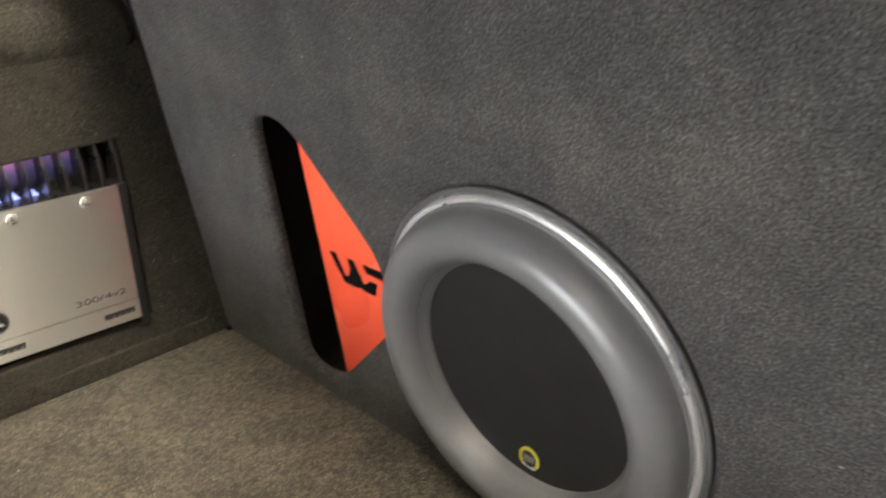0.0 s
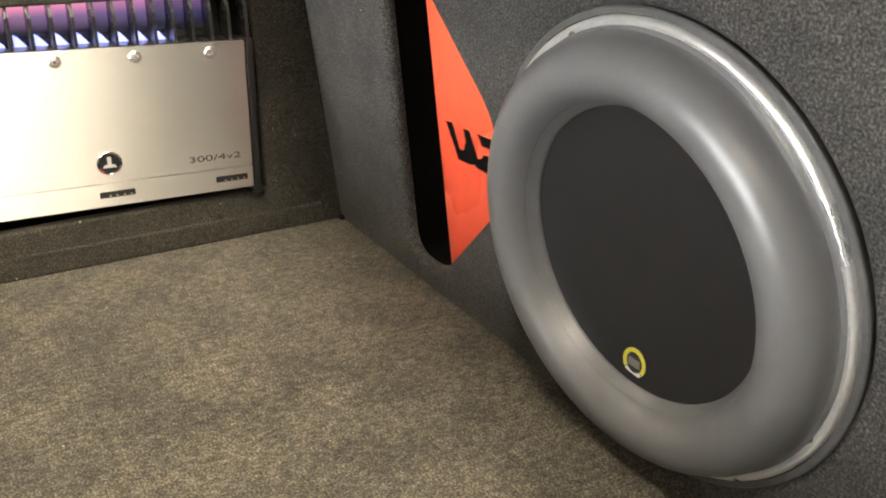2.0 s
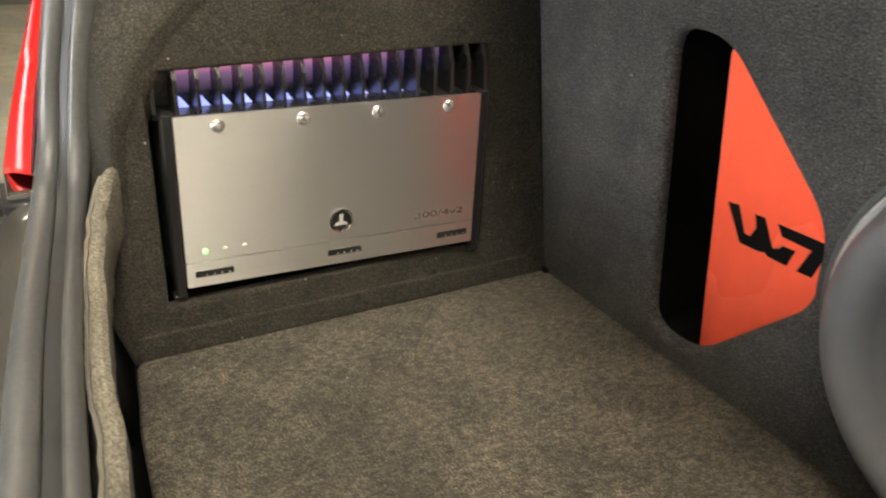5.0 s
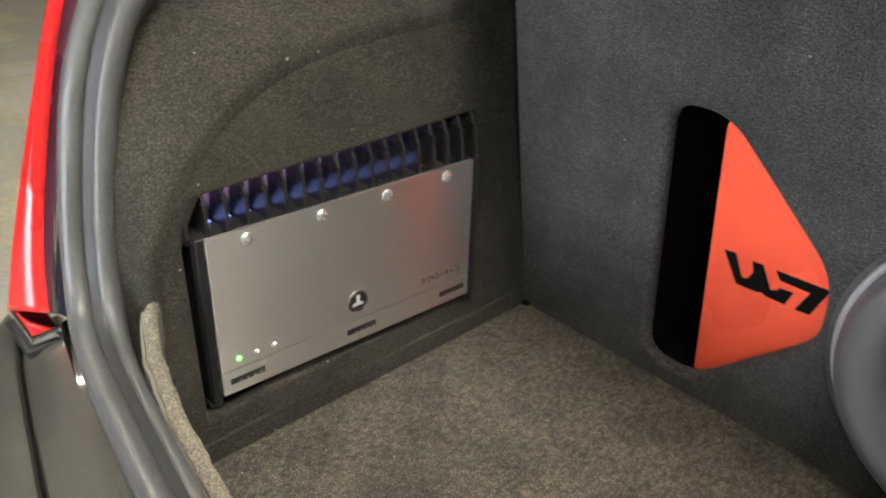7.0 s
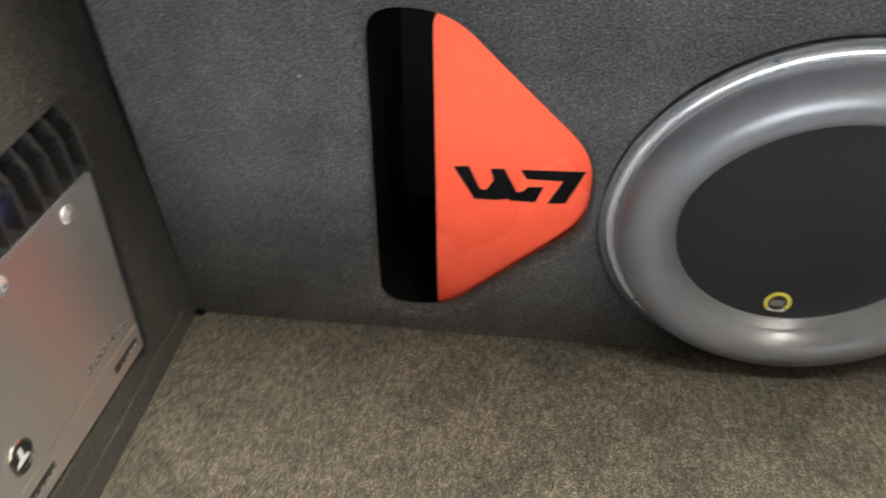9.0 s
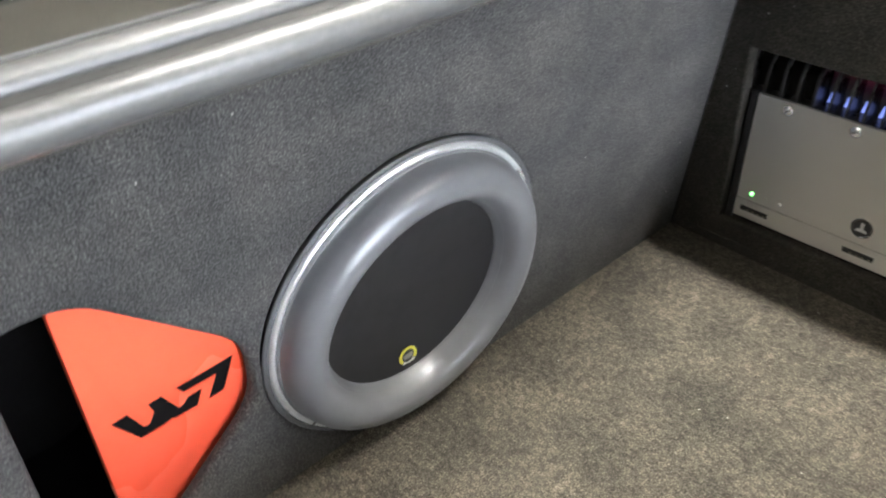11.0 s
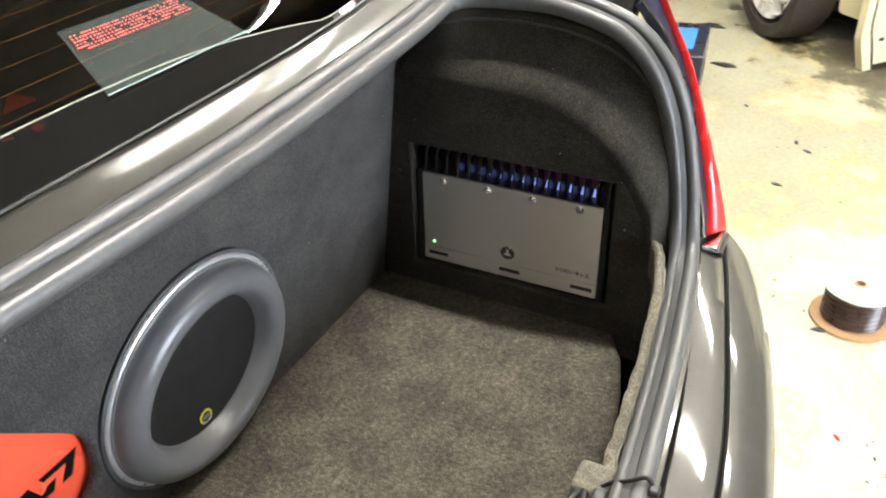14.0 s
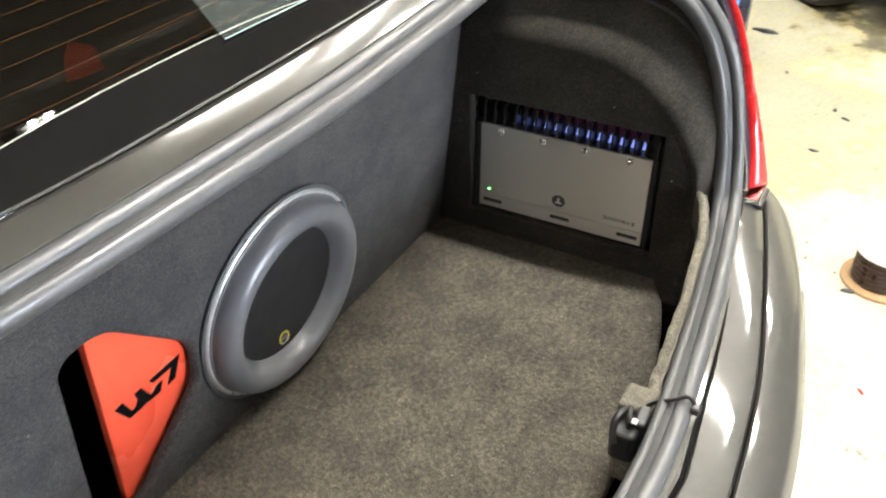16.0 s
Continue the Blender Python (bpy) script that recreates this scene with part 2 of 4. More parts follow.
def concrete():
    m, t, b = shader("garage_concrete", 0.75)
    v = coords(t)
    base = ramp(t, noise_at(t, v, 55, 6, 0.65), [(0.3, (0.45, 0.435, 0.375)), (0.7, (0.61, 0.59, 0.51))])
    stain = ramp(t, noise_at(t, v, 1.5, 7, 0.66), [(0.40, (1, 1, 1)), (0.47, (0.92, 0.86, 0.66)), (0.50, (0.78, 0.77, 0.71)), (0.60, (0.85, 0.84, 0.80)), (0.64, (0.93, 0.84, 0.58)), (0.70, (1.05, 1.03, 0.98))])
    spot = ramp(t, noise_at(t, v, 22, 2, 0.5), [(0.70, (1, 1, 1)), (0.76, (0.35, 0.33, 0.30))])
    ground = mix(t, 1.0, mix(t, 1.0, base, stain, "MULTIPLY"), spot, "MULTIPLY")
    # painted round the truck, ragged: slick stain with light falloff, then the truck's shadow
    for centre, detail, stops in (((4.15, -0.55, GROUND), 2.2, [(0.30, (0.70, 0.69, 0.61)), (0.50, (0.76, 0.73, 0.62)), (0.53, (0.88, 0.80, 0.58)), (0.60, (1, 1, 1))]),
                                  ((4.55, -1.20, GROUND), 5.0, [(0.20, (0.20, 0.18, 0.15)), (0.285, (0.34, 0.32, 0.27)), (0.32, (0.90, 0.86, 0.74)), (0.36, (1, 1, 1))])):
        away = t.nodes.new("ShaderNodeVectorMath")
        away.operation = "DISTANCE"
        away.inputs[1].default_value = centre
        t.links.new(v, away.inputs[0])
        reach = t.nodes.new("ShaderNodeMath")
        reach.operation = "MULTIPLY_ADD"
        reach.inputs[1].default_value = 0.36
        t.links.new(away.outputs["Value"], reach.inputs[0])
        ragged = t.nodes.new("ShaderNodeMath")
        ragged.operation = "MULTIPLY_ADD"
        ragged.inputs[1].default_value, ragged.inputs[2].default_value = 0.5, -0.25
        t.links.new(noise_at(t, v, detail, 6, 0.65), ragged.inputs[0])
        t.links.new(ragged.outputs[0], reach.inputs[2])
        ground = mix(t, 1.0, ground, ramp(t, reach.outputs[0], stops), "MULTIPLY")
    t.links.new(ground, b.inputs["Base Color"])
    bump(t, b, noise_at(t, v, 160, 4), 0.25, 0.002)
    return m


CONCRETE = concrete()


def glass():
    m, t, b = shader("tinted_glass", 0.01, 0, (0.16, 0.16, 0.15))
    b.inputs["Transmission Weight"].default_value = 1.0
    b.inputs["IOR"].default_value = 1.5
    return m


GLASS = glass()
COPPER = worn("heating_print", (0.10, 0.042, 0.012), 0.9, scale=200, vary=0.2, relief=0.0, spec=0.0)
BORDER = worn("black_border_print", (0.006, 0.006, 0.006), 0.03, scale=100, vary=0.1, relief=0.0)
BORDER_EDGE = worn("border_edge", (0.30, 0.29, 0.24), 0.4, scale=100, vary=0.2, relief=0.0)
FILM_EDGE = worn("film_edge", (0.30, 0.38, 0.34), 0.25, scale=100, vary=0.2, relief=0.0)


def clear_film():
    m, t, b = shader("clear_film", 0.18, 0, (0.40, 0.46, 0.42))
    b.inputs["Transmission Weight"].default_value = 0.0
    b.inputs["Alpha"].default_value = 0.09
    return m


RED_PANEL = worn("orange_red_paint", (0.75, 0.10, 0.02), 0.4, scale=30, vary=0.1, relief=0.0)
RED_INK = worn("red_print", (0.42, 0.045, 0.04), 0.5, scale=300, vary=0.4, relief=0.0)
FILM = clear_film()


# ---- mesh helpers ----
def mesh_object(name, bm, material, parent=None, smooth=False, m=None):
    bmesh.ops.recalc_face_normals(bm, faces=bm.faces)
    me = bpy.data.meshes.new(name)
    bm.to_mesh(me)
    bm.free()
    me.materials.append(material)
    if smooth:
        for p in me.polygons:
            p.use_smooth = True
        me.set_sharp_from_angle(angle=radians(38))
    ob = new(name, me)
    if m is not None:
        ob.matrix_basis = m
    if parent is not None:
        ob.parent = parent
    return ob


def part(name, bm, material, parent, label="", smooth=False, m=None):
    ob = mesh_object(name, bm, material, parent, smooth, m)
    return tagged(ob, label) if label else ob


def empty(name, m, label, category, group="", kind=""):
    ob = new(name)
    ob.empty_display_size = 0.05
    ob.matrix_basis = m
    return tagged(ob, label, category, group, kind)


def box(x0, x1, y0, y1, z0, z1, bevel=0.0, seg=2):
    bm = bmesh.new()
    bmesh.ops.create_cube(bm, size=1)
    for v in bm.verts:
        v.co = ((x0 + x1) / 2 + v.co.x * (x1 - x0), (y0 + y1) / 2 + v.co.y * (y1 - y0), (z0 + z1) / 2 + v.co.z * (z1 - z0))
    if bevel:
        bmesh.ops.bevel(bm, geom=bm.edges[:], offset=bevel, segments=seg, affect="EDGES", profile=0.5)
    return bm


def smooth_path(pts, n=8, closed=False):
    """Catmull-Rom through the points."""
    pts = [Vector(p) for p in pts]
    out, k = [], len(pts)
    for i in range(k if closed else k - 1):
        p = [pts[(i + j) % k] if closed else pts[min(max(i + j, 0), k - 1)] for j in (-1, 0, 1, 2)]
        for s in range(n):
            t = s / n
            out.append(0.5 * ((2 * p[1]) + (p[2] - p[0]) * t + (2 * p[0] - 5 * p[1] + 4 * p[2] - p[3]) * t * t + (3 * p[1] - p[0] - 3 * p[2] + p[3]) * t ** 3))
    if not closed:
        out.append(pts[-1])
    return out


def loft(rows, closed_u=False, closed_v=False):
    """A skin over rows of equally many points."""
    bm = bmesh.new()
    vs = [[bm.verts.new(p) for p in row] for row in rows]
    nr, nc = len(vs), len(vs[0])
    for i in range(nr if closed_v else nr - 1):
        for j in range(nc if closed_u else nc - 1):
            a, b = vs[i], vs[(i + 1) % nr]
            bm.faces.new((a[j], a[(j + 1) % nc], b[(j + 1) % nc], b[j]))
    return bm


def sweep(path, profile, outs, closed=False):
    """A profile (out, up) carried along a path; outs gives each point's outward direction."""
    rows, k = [], len(path)
    for i, p in enumerate(path):
        a, b = (path[i - 1], path[(i + 1) % k]) if closed else (path[max(i - 1, 0)], path[min(i + 1, k - 1)])
        tan = (b - a).normalized()
        n = (outs[i] - tan * outs[i].dot(tan)).normalized()
        u = n.cross(tan).normalized()
        if u.z < 0:
            u = -u
        rows.append([p + n * o + u * w for o, w in profile])
    return loft(rows, closed_u=True, closed_v=closed)


def tube(path, radius, seg=8):
    rows = []
    for i, p in enumerate(path):
        tan = (path[min(i + 1, len(path) - 1)] - path[max(i - 1, 0)]).normalized()
        a = tan.orthogonal().normalized() if abs(tan.z) > 0.95 else tan.cross(Vector((0, 0, 1))).normalized()
        b = tan.cross(a)
        rows.append([p + a * radius * math.cos(2 * math.pi * s / seg) + b * radius * math.sin(2 * math.pi * s / seg) for s in range(seg)])
    bm = loft(rows, closed_u=True)
    bmesh.ops.holes_fill(bm, edges=[e for e in bm.edges if e.is_boundary])
    return bm


def lathe(profile, seg=64, closed=True):
    """Turns (radius, height) points round the local y axis, height towards -y."""
    rows = []
    for s in range(seg):
        a = 2 * math.pi * s / seg
        rows.append([Vector((r * math.cos(a), -h, r * math.sin(a))) for r, h in profile])
    return loft(rows, closed_u=closed, closed_v=True)


def cylinder(r, h, seg=32, bevel=0.0):
    """Upright along -y from y=0 to y=-h."""
    b = min(bevel, h / 2)
    return lathe([(0.0001, 0), (r, 0), (r, h - b), (r - b * 0.3, h - b * 0.3), (r - b, h), (0.0001, h)], seg)


def offset(outline, d):
    """An outline moved outwards by d (counter-clockwise or clockwise alike)."""
    k = len(outline)
    area = sum(outline[i][0] * outline[(i + 1) % k][1] - outline[(i + 1) % k][0] * outline[i][1] for i in range(k))
    sign, out = (1 if area > 0 else -1), []
    for i in range(k):
        p, a, b = (Vector((*outline[(i + j) % k], 0)) for j in (0, -1, 1))
        n1, n2 = ((p - a).normalized(), (b - p).normalized())
        n = Vector((n1.y + n2.y, -n1.x - n2.x, 0))
        n = n.normalized() / max(0.4, math.sqrt(max(0.0, (1 + n1.dot(n2)) / 2)))
        out.append((p.x + sign * d * n.x, p.y + sign * d * n.y))
    return out


def plate(outer, holes, y0, y1, to3=lambda u, v, y: (u, y, v), ease=0.0, seg=4):
    """A flat plate with openings: outlines in (u, v), its face at y0, its back at y1; ease rounds the face's edges over."""
    bm = bmesh.new()
    way = 1 if y1 > y0 else -1
    fronts, backs = [], []
    for k, outline in enumerate([outer] + list(holes)):
        grow = -1 if k == 0 else 1
        levels = [(grow * ease * (1 - math.sin(a)), y0 + way * ease * (1 - math.cos(a))) for a in (math.pi / 2 * i / seg for i in range(seg + 1))] if ease else [(0, y0)]
        loops = [[bm.verts.new(to3(u, v, y)) for u, v in (offset(outline, d) if d else outline)] for d, y in levels + [(0, y1)]]
        n = len(outline)
        for r0, r1 in zip(loops, loops[1:]):
            for i in range(n):
                bm.faces.new((r0[i], r0[(i + 1) % n], r1[(i + 1) % n], r1[i]))
        fronts.append(loops[0])
        backs.append(loops[-1])
    for group in (fronts, backs):
        edges = [bm.edges.get((l[i], l[(i + 1) % len(l)])) for l in group for i in range(len(l))]
        bmesh.ops.triangle_fill(bm, edges=edges, use_beauty=True, use_dissolve=False)
    return bm


def rounded(pts, r=0.01, n=5):
    """An outline with its corners rounded."""
    out, k = [], len(pts)
    for i in range(k):
        p, a, b = (Vector((*pts[(i + j) % k], 0)) for j in (0, -1, 1))
        da, db = (a - p), (b - p)
        q = min(r, da.length * 0.45, db.length * 0.45)
        s, e = p + da.normalized() * q, p + db.normalized() * q
        for j in range(n + 1):
            t = j / n
            w = s * (1 - t) ** 2 + p * 2 * t * (1 - t) + e * t * t
            out.append((w.x, w.y))
    return out


def soften(ob, width, seg=2, angle=40):
    md = ob.modifiers.new("edge", "BEVEL")
    md.width, md.segments, md.limit_method, md.angle_limit = width, seg, "ANGLE", radians(angle)
    return ob


MID = 0.541


def flip(p):
    return Vector((2 * MID - p[0], p[1], p[2]))


# ---- the trunk: floor, seat-back baffle, side boards ----
LEAN_A = 7.92
PANEL = pose(0, 0, 0, LEAN_A, 0, 0)
PF = 0.0

floor_line = [(-0.04, 0.03), (1.115, 0.03), (1.115, -0.41), (1.090, -0.462), (1.032, -0.497), (0.957, -0.520), (0.82, -0.549), (0.54, -0.558),
              (0.25, -0.545), (0.10, -0.535), (0.0, -0.52), (-0.03, -0.50)]
floor = tagged(mesh_object("floor", plate(floor_line, [], 0.0, -0.022, lambda u, v, y: (u, v, y), 0.006), FLOOR_CARPET, smooth=True),
               "grey heathered carpet covering the flat trunk floor board", "floor", kind="structure")
# black puts the shadow of the gap round the floor into the well's colour
well = tagged(mesh_object("trunk_well", box(-0.14, 1.23, -0.66, 0.25, -0.16, -0.14), VOID), "well below the floor board, coloured black for the shadow there", "trunk well", kind="structure")

OPENING = rounded([(0.187, 0.027), (0.254, 0.026), (0.3838, 0.155), (0.3828, 0.234), (0.261, 0.3620), (0.198, 0.3620)], 0.03, 6)
SUB = (0.5700, 0.1817)
hole_sub = [(SUB[0] + 0.1755 * math.cos(a), SUB[1] + 0.1755 * math.sin(a)) for a in (2 * math.pi * i / 64 for i in range(64))]
baffle = mesh_object("wall_front", plate([(-0.12, -0.05), (1.22, -0.05), (1.22, 0.545), (-0.12, 0.545)], [OPENING, hole_sub], PF, PF + 0.014, ease=0.009), CARPET, smooth=True, m=PANEL)
tagged(baffle, "charcoal carpeted baffle panel that closes the trunk behind the seats", "panel", kind="structure")

port = mesh_object("port_box", plate([(0.15, -0.02), (0.42, -0.02), (0.42, 0.40), (0.15, 0.40)], [], PF + 0.20, PF + 0.21), VOID, m=PANEL)
tagged(port, "matt black back of the slot port", "speaker port", kind="structure")
tunnel_path = [Vector((u, 0, v)) for u, v in rounded([(0.180, 0.006), (0.256, 0.006), (0.394, 0.136), (0.394, 0.236), (0.272, 0.370), (0.195, 0.370)], 0.03, 6)]
tunnel = mesh_object("port_tunnel", loft([[p + Vector((0, PF + 0.0141, 0)) for p in tunnel_path], [p + Vector((0, PF + 0.205, 0)) for p in tunnel_path]], closed_u=True), VOID, m=PANEL)
tagged(tunnel, "matt black inner walls of the slot port", "speaker port", kind="structure")

# ---- the red plate in the port, with its cut-out emblem ----
PY = 0.0221
plate_line = rounded([(0.2445, 0.0170), (0.258, 0.0150), (0.391, 0.140), (0.391, 0.226), (0.268, 0.3560), (0.2480, 0.3490)], 0.012, 5)
CUTS = [[(0.2622, 0.2024), (0.2762, 0.2040), (0.2862, 0.1782), (0.2922, 0.1782), (0.2982, 0.1892), (0.2952, 0.2024), (0.3072, 0.2034), (0.3192, 0.1770), (0.3252, 0.1792), (0.3292, 0.1843), (0.3432, 0.1853), (0.3362, 0.1665), (0.3142, 0.1665), (0.3112, 0.1690), (0.3032, 0.1665), (0.2812, 0.1660)],
        [(0.3212, 0.2034), (0.3782, 0.2055), (0.3632, 0.1675), (0.3472, 0.1660), (0.3592, 0.1928), (0.3272, 0.1928)]]
red_plate = mesh_object("port_plate", plate(plate_line, CUTS, PY, PY + 0.012, ease=0.0012, seg=2), RED, smooth=True, m=PANEL)
tagged(red_plate, "orange-red plate in the slot port with black angular emblem", "trim plate")
for cut in CUTS:
    part("emblem_inlay", plate(cut, [], PY + 0.0012, PY + 0.011), VOID, red_plate, "matt black angular inlay")

# ---- the subwoofer ----
sub = empty("subwoofer", PANEL @ pose(SUB[0], PF, SUB[1]), "large subwoofer with grey rubber surround and bright rim in carpeted panel", "speaker")
part("gasket", lathe([(0.150, -0.020), (0.1745, -0.020), (0.1745, 0.0006), (0.1778, 0.0006), (0.1777, 0.0018), (0.1768, 0.0026), (0.1728, 0.0028), (0.1722, 0.0020), (0.1722, -0.012), (0.150, -0.0125)], 128), SEAL, sub, "dark grey outer gasket ring", True)
part("rim", lathe([(0.160, -0.010), (0.1718, -0.010), (0.1718, 0.0020), (0.1713, 0.0042), (0.1702, 0.0056), (0.1688, 0.0061), (0.1674, 0.0056), (0.1660, 0.0046), (0.160, 0.0002)], 128), RIM_METAL, sub, "bright satin metal rim", True)
roll = [(0.1655, -0.002), (0.1656, 0.0050), (0.1646, 0.0066), (0.1634, 0.0074)]
R0, A0, B0, Y0 = 0.1402, 0.0232, 0.0282, 0.008
roll += [(R0 + A0 * math.cos(a), Y0 + B0 * math.sin(a)) for a in (math.pi * i / 20 for i in range(18))]
roll += [(0.1172, 0.0160), (0.1170, 0.0120), (0.121, 0.005), (0.148, -0.003), (0.162, -0.003)]
part("surround", lathe(roll, 128), RUBBER, sub, "fat grey rubber roll surround", True)
part("surround_lip", lathe([(0.1128, 0.0050), (0.1185, 0.0080), (0.1195, 0.0170), (0.1172, 0.0165), (0.1150, 0.0110), (0.1132, 0.0088), (0.1126, 0.0070)], 96), RUBBER, sub, "thin glued inner lip", True)
cone_p = [(0.0001, -0.006), (0.040, -0.0052), (0.080, -0.0025), (0.098, 0.0008), (0.109, 0.0042), (0.1136, 0.0062), (0.1150, 0.0050), (0.1160, -0.01), (0.06, -0.02), (0.0001, -0.022)]
part("cone", lathe(cone_p, 96), CONE, sub, "matt black shallow dished cone", True)
BADGE = (0.566 - SUB[0], 0.0845 - SUB[1])
badge = part("badge", cylinder(0.0125, 0.0018, 32, 0.0006), BLACK, sub, "small round badge on the cone", True, pose(BADGE[0], 0.0004, BADGE[1], -8, 0, 0))
arc = []
for i in range(25):
    a = radians(-38 + 256 * i / 24)
    arc.append([Vector((r * math.cos(a), y, r * math.sin(a))) for r, y in ((0.0088, -0.0018), (0.0122, -0.0018), (0.0122, -0.0026), (0.0088, -0.0026))])
part("badge_arc", loft(arc, closed_u=True), YELLOW, badge, "yellow printed arc")
arc = []
for i in range(13):
    a = radians(222 + 96 * i / 12)
    arc.append([Vector((r * math.cos(a), y, r * math.sin(a))) for r, y in ((0.0088, -0.0018), (0.0122, -0.0018), (0.0122, -0.0026), (0.0088, -0.0026))])
part("badge_arc", loft(arc, closed_u=True), WHITE_INK, badge, "silver printed arc")
part("badge_mark", box(-0.006, 0.006, -0.0026, -0.0018, -0.0035, 0.003), GREY_INK, badge, "grey printed bar")

# ---- side boards with the amplifier openings, y-z outlines ----
L_LINE = [(0.06, -0.05), (0.06, 0.43), (-0.06, 0.425), (-0.162, 0.420), (-0.225, 0.419), (-0.285, 0.415), (-0.342, 0.406), (-0.392, 0.388), (-0.438, 0.358), (-0.476, 0.318), (-0.502, 0.270), (-0.516, 0.221), (-0.521, -0.05)]
R_LINE = [(0.06, -0.05), (0.06, 0.43), (-0.06, 0.425), (-0.162, 0.420), (-0.225, 0.419), (-0.285, 0.415), (-0.342, 0.404), (-0.390, 0.385), (-0.432, 0.354), (-0.468, 0.314), (-0.494, 0.268), (-0.510, 0.221), (-0.514, -0.05)]
L_HOLE = [(-0.480, 0.055), (-0.106, 0.061), (-0.110, 0.302), (-0.480, 0.296)]
R_HOLE = [(-0.446, 0.047), (-0.074, 0.047), (-0.078, 0.296), (-0.446, 0.296)]


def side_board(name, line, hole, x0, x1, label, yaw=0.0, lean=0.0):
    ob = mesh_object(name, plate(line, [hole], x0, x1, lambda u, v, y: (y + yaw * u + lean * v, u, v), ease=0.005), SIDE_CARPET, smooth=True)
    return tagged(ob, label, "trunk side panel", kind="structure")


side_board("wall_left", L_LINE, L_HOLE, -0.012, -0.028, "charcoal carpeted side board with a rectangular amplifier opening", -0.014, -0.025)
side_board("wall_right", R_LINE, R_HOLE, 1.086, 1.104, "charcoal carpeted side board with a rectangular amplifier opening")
for nm, x0, x1 in (("wall_left_cavity", -0.104, -0.098), ("wall_right_cavity", 1.184, 1.190)):
    tagged(mesh_object(nm, box(x0, x1, -0.475, 0.06, -0.05, 0.36), VOID), "black back of the amplifier cavity", "cavity back", kind="structure")
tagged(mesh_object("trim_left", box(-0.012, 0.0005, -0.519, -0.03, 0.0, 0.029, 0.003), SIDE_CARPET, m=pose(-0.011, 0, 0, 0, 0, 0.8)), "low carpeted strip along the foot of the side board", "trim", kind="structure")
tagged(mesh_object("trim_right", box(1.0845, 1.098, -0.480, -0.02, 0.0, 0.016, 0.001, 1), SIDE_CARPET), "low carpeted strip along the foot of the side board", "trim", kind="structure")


for nm, x0, x1 in (("joint_left", -0.028, -0.0132), ("joint_right", 1.0835, 1.100)):
    tagged(mesh_object(nm, box(x0, x1, -0.0006, 0.004, 0.0, 0.52), VOID, m=PANEL), "dark gap between baffle panel and side board", "joint", kind="structure")


# solid black block that paints the shade in the corner
tagged(mesh_object("corner_shade", box(-0.016, -0.003, -0.006, 0.006, -0.002, 0.0055, 0.0015, 1), VOID), "small black block for the shade where floor, panel and side board meet", "gap", kind="structure")


# ---- amplifiers: local u to the right, v up, faces towards -y ----
AW, AH = 0.334, 0.1815


def number_mesh(body, size, material, parent, x, y, z):
    cu = bpy.data.curves.new("number", "FONT")
    cu.body, cu.size, cu.extrude, cu.align_x = body, size, 0.0002, "RIGHT"
    tmp = bpy.data.objects.new("number", cu)
    me = bpy.data.meshes.new_from_object(tmp)
    bpy.data.objects.remove(tmp)
    bpy.data.curves.remove(cu)
    me.materials.append(material)
    ob = new("model_number", me)
    ob.matrix_basis = pose(x, y, z, 90, 0, 0) @ Matrix.Diagonal((1.6, 0.85, 1, 1))
    ob.parent = parent
    return ob


